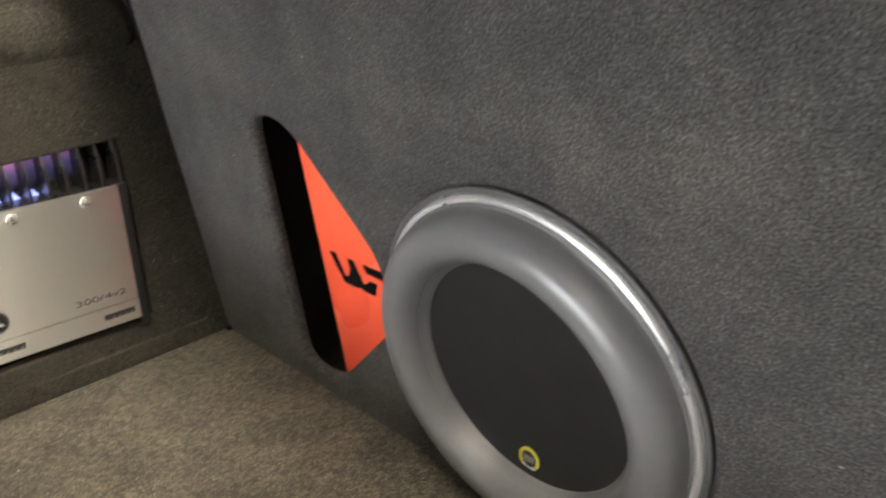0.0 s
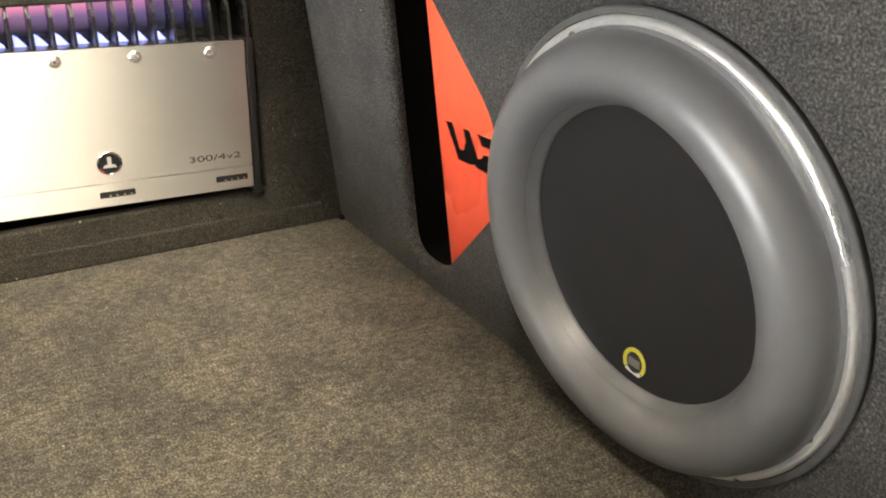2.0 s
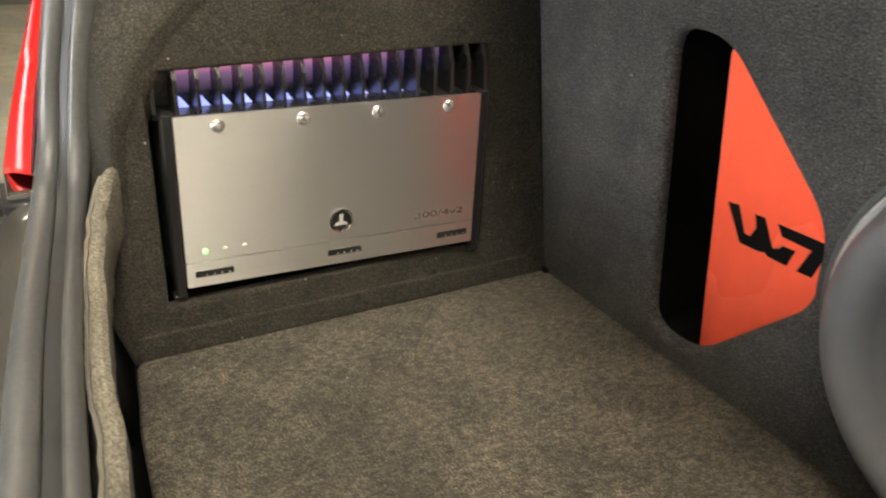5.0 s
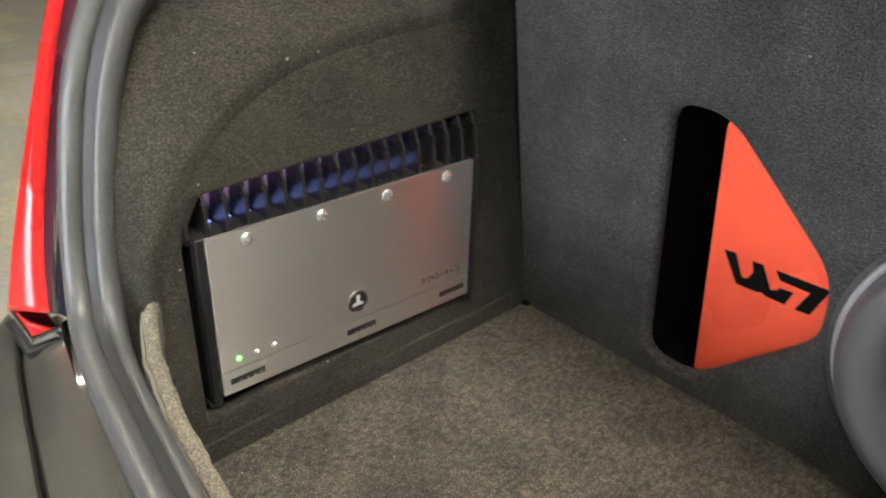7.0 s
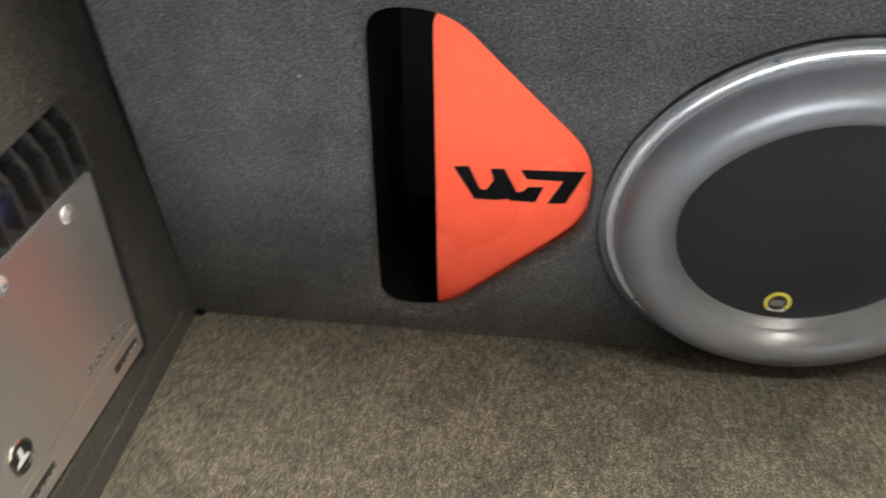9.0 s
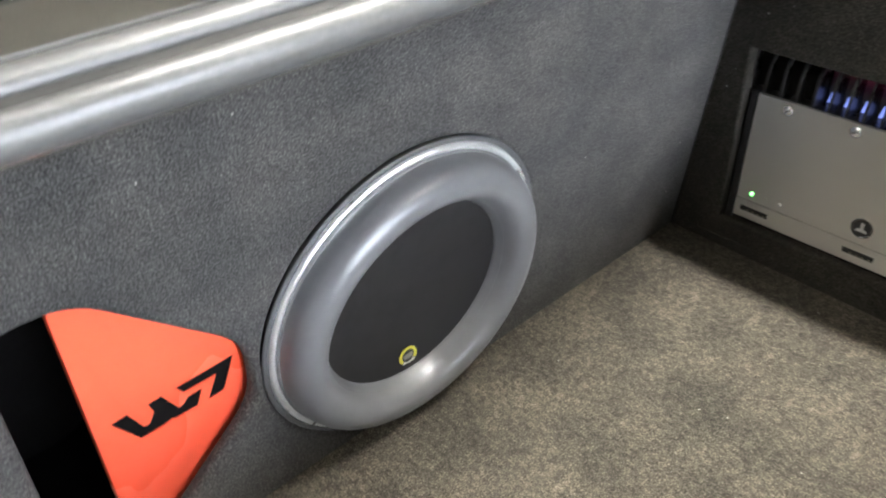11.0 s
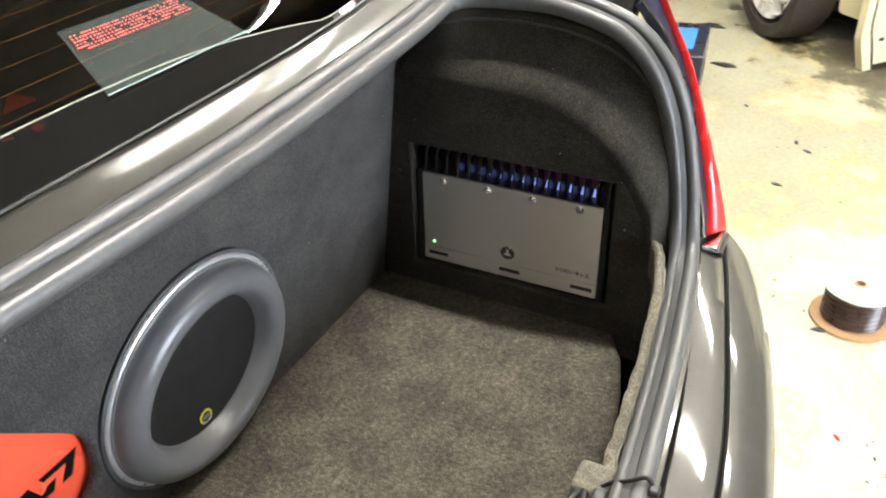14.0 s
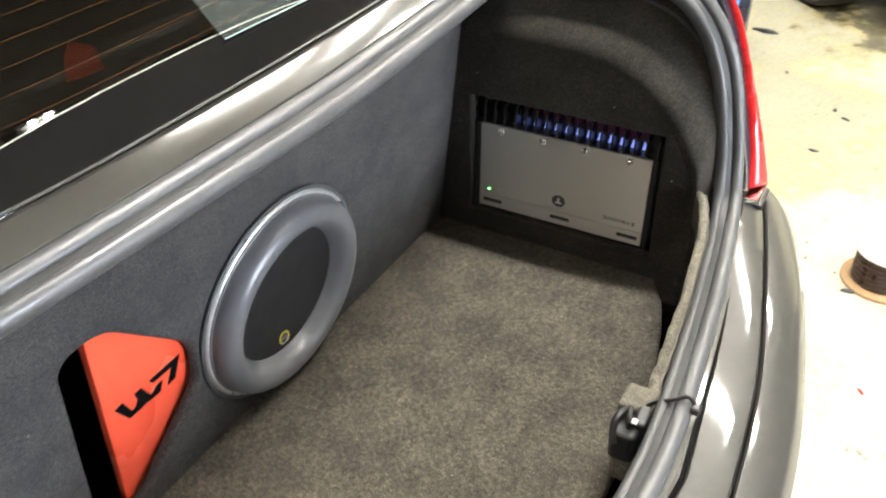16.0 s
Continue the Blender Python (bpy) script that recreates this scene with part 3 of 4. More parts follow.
def amplifier():
    amp = empty("amplifier", Matrix.Identity(4), "silver car amplifier with pink-lit black fins in carpeted side board", "amplifier")
    part("chassis", box(-0.012, AW + 0.012, 0.004, 0.058, 0.002, AH - 0.002, 0.003), BLACK, amp, "black chassis behind the face")
    for u in (-0.0105, AW + 0.0015):
        part("bracket", box(u, u + 0.009, 0.0005, 0.030, -0.010, AH + 0.002, 0.001, 1), BLACK, amp, "black side bracket")
        part("mounting_foot", box(u - 0.002, u + 0.011, 0.006, 0.022, -0.016, -0.0105, 0.001, 1), BLACK, amp, "black mounting foot")
    face = part("face_plate", plate(rounded([(0, 0.0285), (AW, 0.0285), (AW, AH), (0, AH)], 0.0015, 2), [], 0.0, 0.0045), SILVER, amp, "brushed aluminium face plate")
    soften(face, 0.0008, 2)
    low = part("lower_rail", plate(rounded([(0, 0), (AW, 0), (AW, 0.0275), (0, 0.0275)], 0.0015, 2), [], -0.0004, 0.0045), SILVER, amp, "brushed aluminium lower rail")
    soften(low, 0.0008, 2)
    for u in (0.0419, 0.1272, 0.2095, 0.2933):
        s = part("screw", lathe([(0.0001, 0), (0.0070, 0), (0.0070, 0.0006), (0.0058, 0.0019), (0.0036, 0.0028), (0.0019, 0.0030), (0.0001, 0.0030)], 24), SCREW, face, "polished socket screw", True, pose(u, 0, 0.1702))
        part("socket", cylinder(0.0019, 0.0002, 6), GREY_INK, s, "", False, pose(0, -0.0030, 0))
    logo = part("badge", lathe([(0.0112, -0.001), (0.0138, -0.001), (0.0138, 0.0012), (0.0128, 0.0020), (0.0120, 0.0016), (0.0112, 0.0012)], 40), CHROME, face, "round badge with a bright ring", True, pose(0.1675, 0, 0.0520))
    part("badge_disc", cylinder(0.0112, 0.0008, 32), BLACK, logo, "dark disc", True)
    part("badge_mark", plate([(-0.0078, -0.0052), (0.0078, -0.0052), (0.0058, -0.0018), (0.0022, -0.0012), (0.0022, 0.0075), (-0.0022, 0.0075), (-0.0022, -0.0012), (-0.0058, -0.0018)], [], -0.0012, -0.0006), WHITE_INK, logo, "plain silver mark")
    # the unlit lamps' glints are painted as plain white
    for u, mat, lab in ((0.0205, GREEN_LED, "lit green lamp"), (0.0405, WHITE, "unlit lamp coloured white for its glint"), (0.0610, WHITE, "unlit lamp coloured white for its glint")):
        part("indicator_lamp", cylinder(0.0027, 0.0016, 14, 0.0010), mat, face, lab, True, pose(u, 0, 0.0395))
    for u in (0.0085, 0.152, 0.287):
        slot = part("socket_strip", box(u, u + 0.040, -0.0010, 0.003, 0.0105, 0.0185, 0.0008, 1), BLACK, low, "black socket slot")
        for k in range(4):
            part("pin", box(u + 0.0105 + 0.0078 * k, u + 0.0125 + 0.0078 * k, -0.0016, -0.0010, 0.0122, 0.0138), AMBER_LED, slot)
    number_mesh("300/4v2", 0.0125, PRINT, face, 0.3205, -0.0003, 0.0400)
    sink = part("heat_sink", box(-0.018, AW + 0.008, 0.040, 0.056, AH - 0.002, AH + 0.058, 0.001, 1), FIN, amp, "black anodised heat sink")
    fin_line = [(0.040, AH + 0.0005), (0.004, AH + 0.0005), (0.0015, AH + 0.004), (0.005, AH + 0.034), (0.013, AH + 0.050), (0.024, AH + 0.057), (0.040, AH + 0.057)]
    bm = bmesh.new()
    rings = [[bm.verts.new((x, u, v)) for u, v in fin_line] for x in (-0.0017, 0.0017)]
    k = len(fin_line)
    for i in range(k):
        bm.faces.new((rings[0][i], rings[0][(i + 1) % k], rings[1][(i + 1) % k], rings[1][i]))
    bm.faces.new(rings[0][::-1])
    bm.faces.new(rings[1])
    first = part("fin", bm, FIN, sink, "", False, pose(-0.0155, 0, 0))
    step = (AW + 0.0215) / 17
    for i in range(1, 18):
        f = first.copy()
        scene.collection.objects.link(f)
        f.matrix_basis = pose(-0.0155 + step * i, 0, 0)
    part("fin_base", box(-0.017, AW + 0.007, 0.004, 0.040, AH - 0.002, AH + 0.0008), FIN, sink, "black ledge under the fins")
    return amp


amp_l = amplifier()
amp_l.matrix_basis = pose(-0.0108, -0.4593, 0.0721, 0, 0.37, 90 - 1.47)
amp_r = copy_thing(amp_l, pose(1.0940, -0.0898, 0.0545, -2.1, 0.47, -90 + 1.63))
tagged(amp_r, "silver car amplifier with blue-lit black fins in dark side board")


def light_strip(m, pink, blue, lit, label, wide):
    """Led light painted as glowing pieces behind the fins, by channel: a pink one high, a small blue wedge low."""
    s = empty("light_strip", m, label, "led strip", "led strips behind the fins")
    part("strip_base", box(-0.012, AW + 0.002, 0.0372, 0.0398, AH + 0.002, AH + 0.056), BLACK, s, "black strip carrier")
    pitch = (AW + 0.0215) / 17
    for i, mat in pink:
        u = -0.0155 + pitch * (i + 0.5)
        part("pink_glow", box(u - 0.0085, u + 0.0085, 0.0350, 0.0372, AH + 0.012, AH + 0.0545, 0.0008, 1), mat, s, "pink led light painted as a faint glow")
    for i in blue:
        u = -0.0155 + pitch * (i + 0.5)
        tip = 0.0135 if wide == 1.0 else 0.0150
        part("blue_glow", plate([(u - 0.0062 * wide, AH + 0.0012), (u + 0.0058 * wide, AH + 0.0012), (u - 0.0010 * wide, AH + 0.7 * tip), (u - 0.0062 * wide, AH + tip)] if wide == 1.0 else
                                    [(u - 0.0036, AH + 0.0012), (u + 0.0030, AH + 0.0012), (u - 0.0002, AH + tip), (u - 0.0010, AH + tip)], [], 0.030, 0.0372), lit, s, "blue led light painted as a glowing wedge")
    return s


LEFT_PINK = [(0, DIM_GLOWS[3])] + [(i, PINK_GLOWS[0 if i < 6 else 1 if i < 9 else 2 if i < 12 else 3]) for i in range(1, 15)]
DIM_BLUE_GLOW = glow("dim_blue_led_light", (0.30, 0.38, 1.0), 0.55)
RIGHT_PINK = [(i, DIM_GLOWS[min(3, (i - 3) // 3)]) for i in range(3, 16)]
light_strip(amp_l.matrix_basis, LEFT_PINK, range(1, 13), BLUE_GLOW, "strip of small pink and blue leds behind the amplifier fins", 1.0)
light_strip(amp_r.matrix_basis, RIGHT_PINK, range(3, 16), DIM_BLUE_GLOW, "strip of small blue leds behind the amplifier fins", 0.42)


def moved(pts):
    return [(x, y - 0.009, z + 0.005) for x, y, z in pts]


# ---- car body round the opening (built for one side, mirrored to the other) ----
RIM_HALF = moved([(MID, -0.172, 0.549), (0.80, -0.162, 0.549), (0.97, -0.149, 0.547), (1.05, -0.138, 0.546), (1.100, -0.136, 0.547), (1.134, -0.166, 0.549), (1.148, -0.23, 0.550),
            (1.150, -0.32, 0.548), (1.150, -0.415, 0.522), (1.150, -0.470, 0.474), (1.150, -0.506, 0.403), (1.148, -0.530, 0.307), (1.135, -0.546, 0.220),
            (1.085, -0.562, 0.178), (0.97, -0.580, 0.168), (0.80, -0.600, 0.166), (MID, -0.618, 0.166)])
rim_pts = [Vector(p) for p in RIM_HALF] + [flip(p) for p in RIM_HALF[-2:0:-1]]
rim = smooth_path(rim_pts, 8, closed=True)
CENTRE = Vector((MID, -0.33, 0.36))


def outward(p):
    d = Vector((p.x - CENTRE.x, (p.y - CENTRE.y) * 1.9, 0.0))
    return d.normalized()


outs = [outward(p) for p in rim]
def ring(o, u, a, b, n=12):
    return [(o + a * math.cos(2 * math.pi * i / n), u + b * math.sin(2 * math.pi * i / n)) for i in range(n)]


seal = empty("weatherstrip", Matrix.Identity(4), "grey double-lipped rubber weatherstrip round the trunk opening", "weatherstrip")
part("carrier", sweep(rim, [(-0.018, -0.010), (-0.006, -0.010), (-0.004, -0.003), (0.010, -0.002), (0.012, 0.004), (-0.010, 0.0065), (-0.020, 0.002)], outs, True), GASKET, seal, "dark rubber channel between the lips", True)
part("bulb", sweep(rim, ring(0.0062, 0.0075, 0.0108, 0.0088, 16), outs, True), SEAL, seal, "smooth rubber sealing bulb", True)
part("inner_lip", sweep(rim, ring(-0.0185, -0.0060, 0.0085, 0.0120, 16), outs, True), SEAL, seal, "rubber lip on the inner side", True)
part("outer_lip", sweep(rim, ring(0.0150, 0.0035, 0.0030, 0.0024), outs, True), SEAL, seal, "thin outer rubber lip", True)
tagged(mesh_object("trunk_flange", sweep(rim, [(0.002, -0.030), (0.020, -0.030), (0.024, -0.006), (-0.002, -0.006)], outs, True), PAINT, smooth=True),
       "dark painted body flange under the weatherstrip", "body flange", kind="structure")



def both(name, rows, material, label, category, thick=0.0, smooth=True, kind="structure"):
    """A body skin and its mirror image."""
    made = []
    for side in (rows, [[flip(p) for p in r] for r in rows]):
        bm = loft(side)
        ob = tagged(mesh_object(name, bm, material, smooth=smooth), label, category, kind=kind)
        if thick:
            md = ob.modifiers.new("skin", "SOLIDIFY")
            md.thickness, md.offset = thick, 0
        made.append(ob)
    return made


def whole(name, rows, material, label, category, thick, first=True):
    """A skin across the car: half rows that start (or end) on the middle line, with their mirror image."""
    full = [[flip(p) for p in r[:0:-1]] + r if first else r + [flip(p) for p in r[-2::-1]] for r in rows]
    ob = tagged(mesh_object(name, loft(full), material, smooth=True), label, category, kind="structure")
    md = ob.modifiers.new("skin", "SOLIDIFY")
    md.thickness, md.offset = thick, 0
    return ob


# liner from the side boards up and out to the rim
def resample(path, n):
    d = [0.0]
    for a, b in zip(path, path[1:]):
        d.append(d[-1] + (b - a).length)
    out, j = [], 0
    for i in range(n):
        s = d[-1] * i / (n - 1)
        while j < len(d) - 2 and d[j + 1] < s:
            j += 1
        t = (s - d[j]) / max(1e-9, d[j + 1] - d[j])
        out.append(path[j].lerp(path[j + 1], min(1, t)))
    return out


side_rim = smooth_path([(1.096, -0.075, 0.540)] + RIM_HALF[4:14], 8)


def liner(line, face, side):
    rim_line = side_rim if side > 0 else [flip(p) for p in side_rim]
    arch = smooth_path([(face(y, z), y, z) for y, z in line[2:-1]] + [(face(line[-1][0], 0.0), line[-1][0], 0.0)], 8)
    arch, top = resample(arch, 56), resample(rim_line, 56)
    # a skirt tucked just behind the board's face, so that the liner swells out of the board without an edge
    rows = [[Vector((p.x + side * dx, p.y + (-0.25 - p.y) * pull, p.z + (0.12 - p.z) * pull * min(1, p.z / 0.05))) for p in arch] for dx, pull in ((0.0045, 0.10), (-0.0015, 0.04))]
    for k in range(20):
        t = (k / 19) ** 1.25
        fold = (math.sqrt(t * t + 0.0484) - 0.22) / (math.sqrt(1.0484) - 0.22)
        hollow = 0.030 * math.sin(math.pi * t ** 1.6) * t ** 0.4
        rows.append([Vector((a.x + (b.x - a.x) * fold - side * (0.0042 * (1 - t) - hollow * (1 - (j / 55) ** 2)), a.y + (b.y - a.y) * t, a.z + (b.z - a.z) * t - 0.022 * t))
                     for j, (a, b) in enumerate(zip(arch, top))])
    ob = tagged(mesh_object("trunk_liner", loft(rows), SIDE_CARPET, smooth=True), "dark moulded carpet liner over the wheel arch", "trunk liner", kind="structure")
    md = ob.modifiers.new("skin", "SOLIDIFY")
    md.thickness, md.offset = 0.004, 0
    cord = [p + Vector((-side * 0.002, 0, 0)) for p in rows[18][2:46]]
    tagged(mesh_object("liner_cord", tube(cord, 0.0028, 6), GASKET, smooth=True), "thin black cord along the upper edge of the liner", "trim cord", kind="structure")


liner(R_LINE, lambda y, z: 1.0890, 1)
liner(L_LINE, lambda y, z: -0.0150 - 0.014 * y - 0.025 * z, -1)

# dark inner body behind the liner, closing the sides below the rim
for line in (side_rim, [flip(p) for p in side_rim]):
    sgn = 1 if line is side_rim else -1
    shell = loft([[p + Vector((sgn * d, -0.010 * k, 0)) if z is None else Vector((p.x + sgn * d, p.y - 0.010 * k, z)) for k, p in ((min(1, i / 40), q) for i, q in enumerate(line))] for d, z in ((0.010, None), (0.022, None), (0.024, 0.10), (0.024, -0.15))])
    tagged(mesh_object("inner_body_shell", shell, VOID), "black inner body behind the trunk liner", "body panel", kind="structure")

# rear inner wall below the sill
sill = [p for p in smooth_path(RIM_HALF[11:], 8)]
rows = [[p + Vector((0, 0.008, -0.012)) for p in sill], [Vector((p.x, p.y + 0.020, 0.06)) for p in sill], [Vector((p.x, p.y + 0.024, -0.145)) for p in sill]]
whole("trunk_rear_wall", rows, LINER, "dark carpet lining inside the rear sill", "trunk liner", 0.004, False)

# deck panel in front of the opening and the rear window
WIN_HALF = moved([(MID, -0.100, 0.571), (0.80, -0.099, 0.573), (0.97, -0.088, 0.577), (1.06, -0.068, 0.583), (1.10, -0.045, 0.590)])
front_rim = smooth_path(RIM_HALF[:5], 8)
win_line = smooth_path(WIN_HALF, 8)
rows = []
for k in range(7):
    t = k / 6
    rows.append([a.lerp(b, t) + Vector((0, 0, 0.016 * (1 - t) + 0.002 * t + 0.001 * math.sin(math.pi * t) - (0.0008 if t < 0.25 else 0.0))) if k else a + Vector((0, 0.010, 0.001)) for a, b in zip(front_rim, win_line)])
whole("rear_deck", rows, DECK_PAINT, "dark metallic painted deck panel between trunk opening and rear window", "body panel", 0.003)
seam = [p + Vector((0, 0.001, 0.0003)) for p in rows[1]]
tagged(mesh_object("deck_seam", tube([flip(p) for p in seam[:0:-1]] + seam, 0.0012, 6), VOID, smooth=True), "dark fold line along the edge of the rear deck", "panel gap", kind="structure")
GLASS_DIR = Vector((0, 0.90, 0.44)).normalized()
glass_rows = [[p + Vector((0, -0.003, 0.004)) + GLASS_DIR * d + Vector(((MID - p.x) * 0.16 * d, 0, 0)) for p in win_line] for d in (0.0, 0.1, 0.25, 0.4, 0.6, 0.8)]
full = [[flip(p) for p in r[:0:-1]] + r for r in glass_rows]
window = tagged(mesh_object("window_1", loft(full), GLASS, smooth=True), "dark tinted rear window reflecting the ceiling", "window", kind="structure")
md = window.modifiers.new("skin", "SOLIDIFY")
md.thickness = 0.005
window.visible_shadow = False
rubber_line = [flip(p) for p in win_line[:0:-1]] + win_line
tagged(mesh_object("window_trim", sweep([p + Vector((0, -0.001, 0.006)) for p in rubber_line], [(-0.0018, -0.003), (0.0018, -0.003), (0.0018, 0.0008), (-0.0018, 0.0008)], [Vector((0, 1, 0.4)) for _ in rubber_line]), BLACK, smooth=True),
       "thin black rubber trim along the glass", "window trim", kind="structure")
tagged(mesh_object("parcel_shelf", box(-0.10, 1.19, -0.06, 0.62, 0.535, 0.555, 0.008), INSIDE), "dark felt parcel shelf under the rear window", "parcel shelf", kind="structure")
tagged(mesh_object("cabin_wall", box(0.07, 1.01, 0.66, 0.69, 0.0, 0.88), INSIDE), "dark cabin behind the glass", "cabin", kind="structure")

HALF_X = [0.0, 0.16, 0.30, 0.40, 0.46, 0.50]
crown = lambda y, z, drop: [Vector((MID + x, y, z - drop * (x / 0.5) ** 2)) for x in HALF_X]
whole("car_roof", [crown(y, z, 0.05) for y, z in ((0.565, 0.915), (0.70, 0.955), (1.1, 0.985), (1.55, 0.960), (1.75, 0.925))], PAINT, "dark metallic painted car roof", "body panel", 0.004)
whole("windscreen", [crown(y, z, 0.05) for y, z in ((1.752, 0.922), (2.1, 0.74), (2.35, 0.60))], GLASS, "dark tinted windscreen", "windscreen", 0.005)
whole("car_bonnet", [[Vector((MID + x * 1.35, y, z - 0.03 * (x / 0.5) ** 2)) for x in HALF_X] for y, z in ((2.36, 0.585), (2.8, 0.545), (3.25, 0.47), (3.42, 0.36), (3.45, -0.30))], PAINT, "dark metallic painted car bonnet", "body panel", 0.004)
both("cabin_side", [[Vector((x, y, z)) for y in (0.10, 0.565, 1.1, 1.75, 2.35)] for x, z in ((1.20, 0.54), (1.16, 0.60))] + [[Vector((1.045, y, z)) for y, z in ((0.30, 0.62), (0.565, 0.862), (1.1, 0.932), (1.75, 0.872), (2.30, 0.60))]], PAINT, "dark side of the car cabin", "body panel", 0.004)

under = [flip(p) for p in front_rim[:0:-1]] + front_rim
tagged(mesh_object("deck_underside", loft([[p + Vector((0, 0.004, -0.012)) for p in under], [Vector((p.x, -0.062, 0.538)) for p in under]]), LINER), "dark lining under the rear deck", "trunk liner", kind="structure")

# outer quarter panel, tail light and bumper
q0 = resample(smooth_path(RIM_HALF[4:9], 8), 30)
shoulder = [max(0.0, min(1.0, (0.02 + i / 29) / 0.25)) for i in range(30)]
# inner body shoulder: its dark reflection is painted as matt black
rows = [[p + Vector((0.012, 0, 0.002)) for p in q0], [p + Vector((0.026, 0, 0.008)) for p in q0], [Vector((1.182 + 0.006 * w, p.y, max(p.z + 0.016 * w, 0.560))) for p, w in zip(q0, shoulder)],
        [Vector((1.205, p.y, max(p.z + 0.020 * w, 0.562))) for p, w in zip(q0, shoulder)]]
both("black_shoulder", rows, INSIDE, "body shoulder beside the weatherstrip, coloured black for its dark reflection", "body panel", 0.003)
rows = [[p + Vector((0, 0, 0.002)) for p in rows[3]], [Vector((1.228, p.y + 0.002, max(p.z + 0.008, 0.548))) for p in q0],
        [Vector((1.245, p.y + 0.01, p.z - 0.06)) for p in q0], [Vector((1.27, p.y + 0.03, min(p.z - 0.25, 0.25))) for p in q0], [Vector((1.28, p.y + 0.05, -0.40)) for p in q0]]
both("quarter_panel", rows, PAINT, "dark metallic painted rear quarter panel", "body panel", 0.003)
fl = [[Vector((x, y, z)) for y in (-0.10, 0.2, 0.6, 1.2, 2.4, 3.4)] for x, z in ((1.10, 0.55), (1.15, 0.560), (1.205, 0.566), (1.232, 0.545), (1.245, 0.49), (1.27, 0.28), (1.28, -0.40))]
both("rear_fender", fl, PAINT, "dark metallic painted fender beside the cabin", "body panel", 0.003)

T_OUT = moved([(1.212, -0.441, 0.552), (1.217, -0.452, 0.530), (1.22, -0.464, 0.504), (1.22, -0.498, 0.442), (1.22, -0.540, 0.327), (1.22, -0.571, 0.234), (1.222, -0.590, 0.164)])
T_IN = moved([(1.176, -0.424, 0.549), (1.178, -0.441, 0.527), (1.178, -0.470, 0.490), (1.176, -0.500, 0.420), (1.174, -0.530, 0.320), (1.170, -0.552, 0.240), (1.162, -0.566, 0.182)])


def tail_light(side):
    f = (lambda p: p) if side > 0 else flip
    t = empty("tail_light", Matrix.Identity(4), "red tail light lens with dark inner trim on the rear corner", "tail light", "tail lights")
    o, i = smooth_path(T_OUT, 6), smooth_path(T_IN, 6)
    n = Vector((0.0, -0.55, 0.35)).normalized() * 0.012
    share = [0.11 + 0.24 * min(k / (len(o) - 1) / 0.55, 1) + 0.45 * max(0.0, (k / (len(o) - 1) - 0.55) / 0.45) for k in range(len(o))]
    edge = [a.lerp(b, w) for a, b, w in zip(o, i, share)]
    lens = loft([[f(p) for p in row] for row in ([e + n * 0.3 for e in edge], [a.lerp(e, 0.55) + n for a, e in zip(o, edge)], [a + n * 0.8 for a in o], [a + Vector((0.010, 0.012, -0.004)) for a in o], [a + Vector((0.014, 0.022, -0.012)) for a in o])])
    ob = part("lens", lens, TAIL, t, "glossy red lens", True)
    md = ob.modifiers.new("skin", "SOLIDIFY")
    md.thickness = 0.003
    trim = loft([[f(p) for p in row] for row in ([b + Vector((-0.004, 0.004, -0.004)) for b in i], [b + n * 0.4 for b in i], [e.lerp(a, 0.03) + n * 0.25 for a, e in zip(o, edge)])])
    ob = part("trim", trim, DARK_TRIM, t, "dark blue inner trim", True)
    md = ob.modifiers.new("skin", "SOLIDIFY")
    md.thickness = 0.003
    part("seal", tube([f(p + Vector((0.002, -0.004, 0.004))) for p in i], 0.0024, 8), CHROME, t, "bright inner bead", True)
    foot = Vector(T_OUT[-1]).lerp(Vector(T_IN[-1]), 0.5)
    c = f(foot)
    part("bracket", box(c.x - 0.036, c.x + 0.034, c.y - 0.020, c.y + 0.008, c.z - 0.012, c.z - 0.002, 0.003), CHROME, t, "bright metal bracket under the lens")
    part("bracket_foot", box(c.x - 0.030, c.x + 0.036, c.y - 0.026, c.y + 0.004, c.z - 0.024, c.z - 0.013, 0.003), BLACK, t, "dark foot of the bracket")
    return t


tail_light(1)
tail_light(-1)

S_IN = moved([(1.200, -0.555, 0.158), (1.12, -0.573, 0.158), (0.917, -0.606, 0.153), (0.78, -0.626, 0.153), (MID, -0.650, 0.153)])
S_MID = moved([(1.225, -0.592, 0.135), (1.144, -0.615, 0.146), (0.888, -0.669, 0.148), (0.72, -0.696, 0.148), (MID, -0.708, 0.148)])
S_OUT = moved([(1.330, -0.560, 0.120), (1.225, -0.640, 0.120), (0.990, -0.710, 0.125), (0.73, -0.755, 0.125), (MID, -0.768, 0.125)])
si, sm, so = (resample(smooth_path(s, 8), 40) for s in (S_IN, S_MID, S_OUT))
ledge = [p + Vector((0, -0.004, -0.004)) for p in resample(smooth_path(RIM_HALF[12:], 8), 40)]
whole("rear_sill", [[p + Vector((0, -0.012, -0.004)) for p in ledge], [a.lerp(b, 0.55) + Vector((0, 0, -0.006)) for a, b in zip(ledge, si)], [p + Vector((0, 0.004, -0.004)) for p in si]], SILL, "grey sill strip behind the weatherstrip, coloured lighter for its bright reflection", "body sill", 0.003, False)
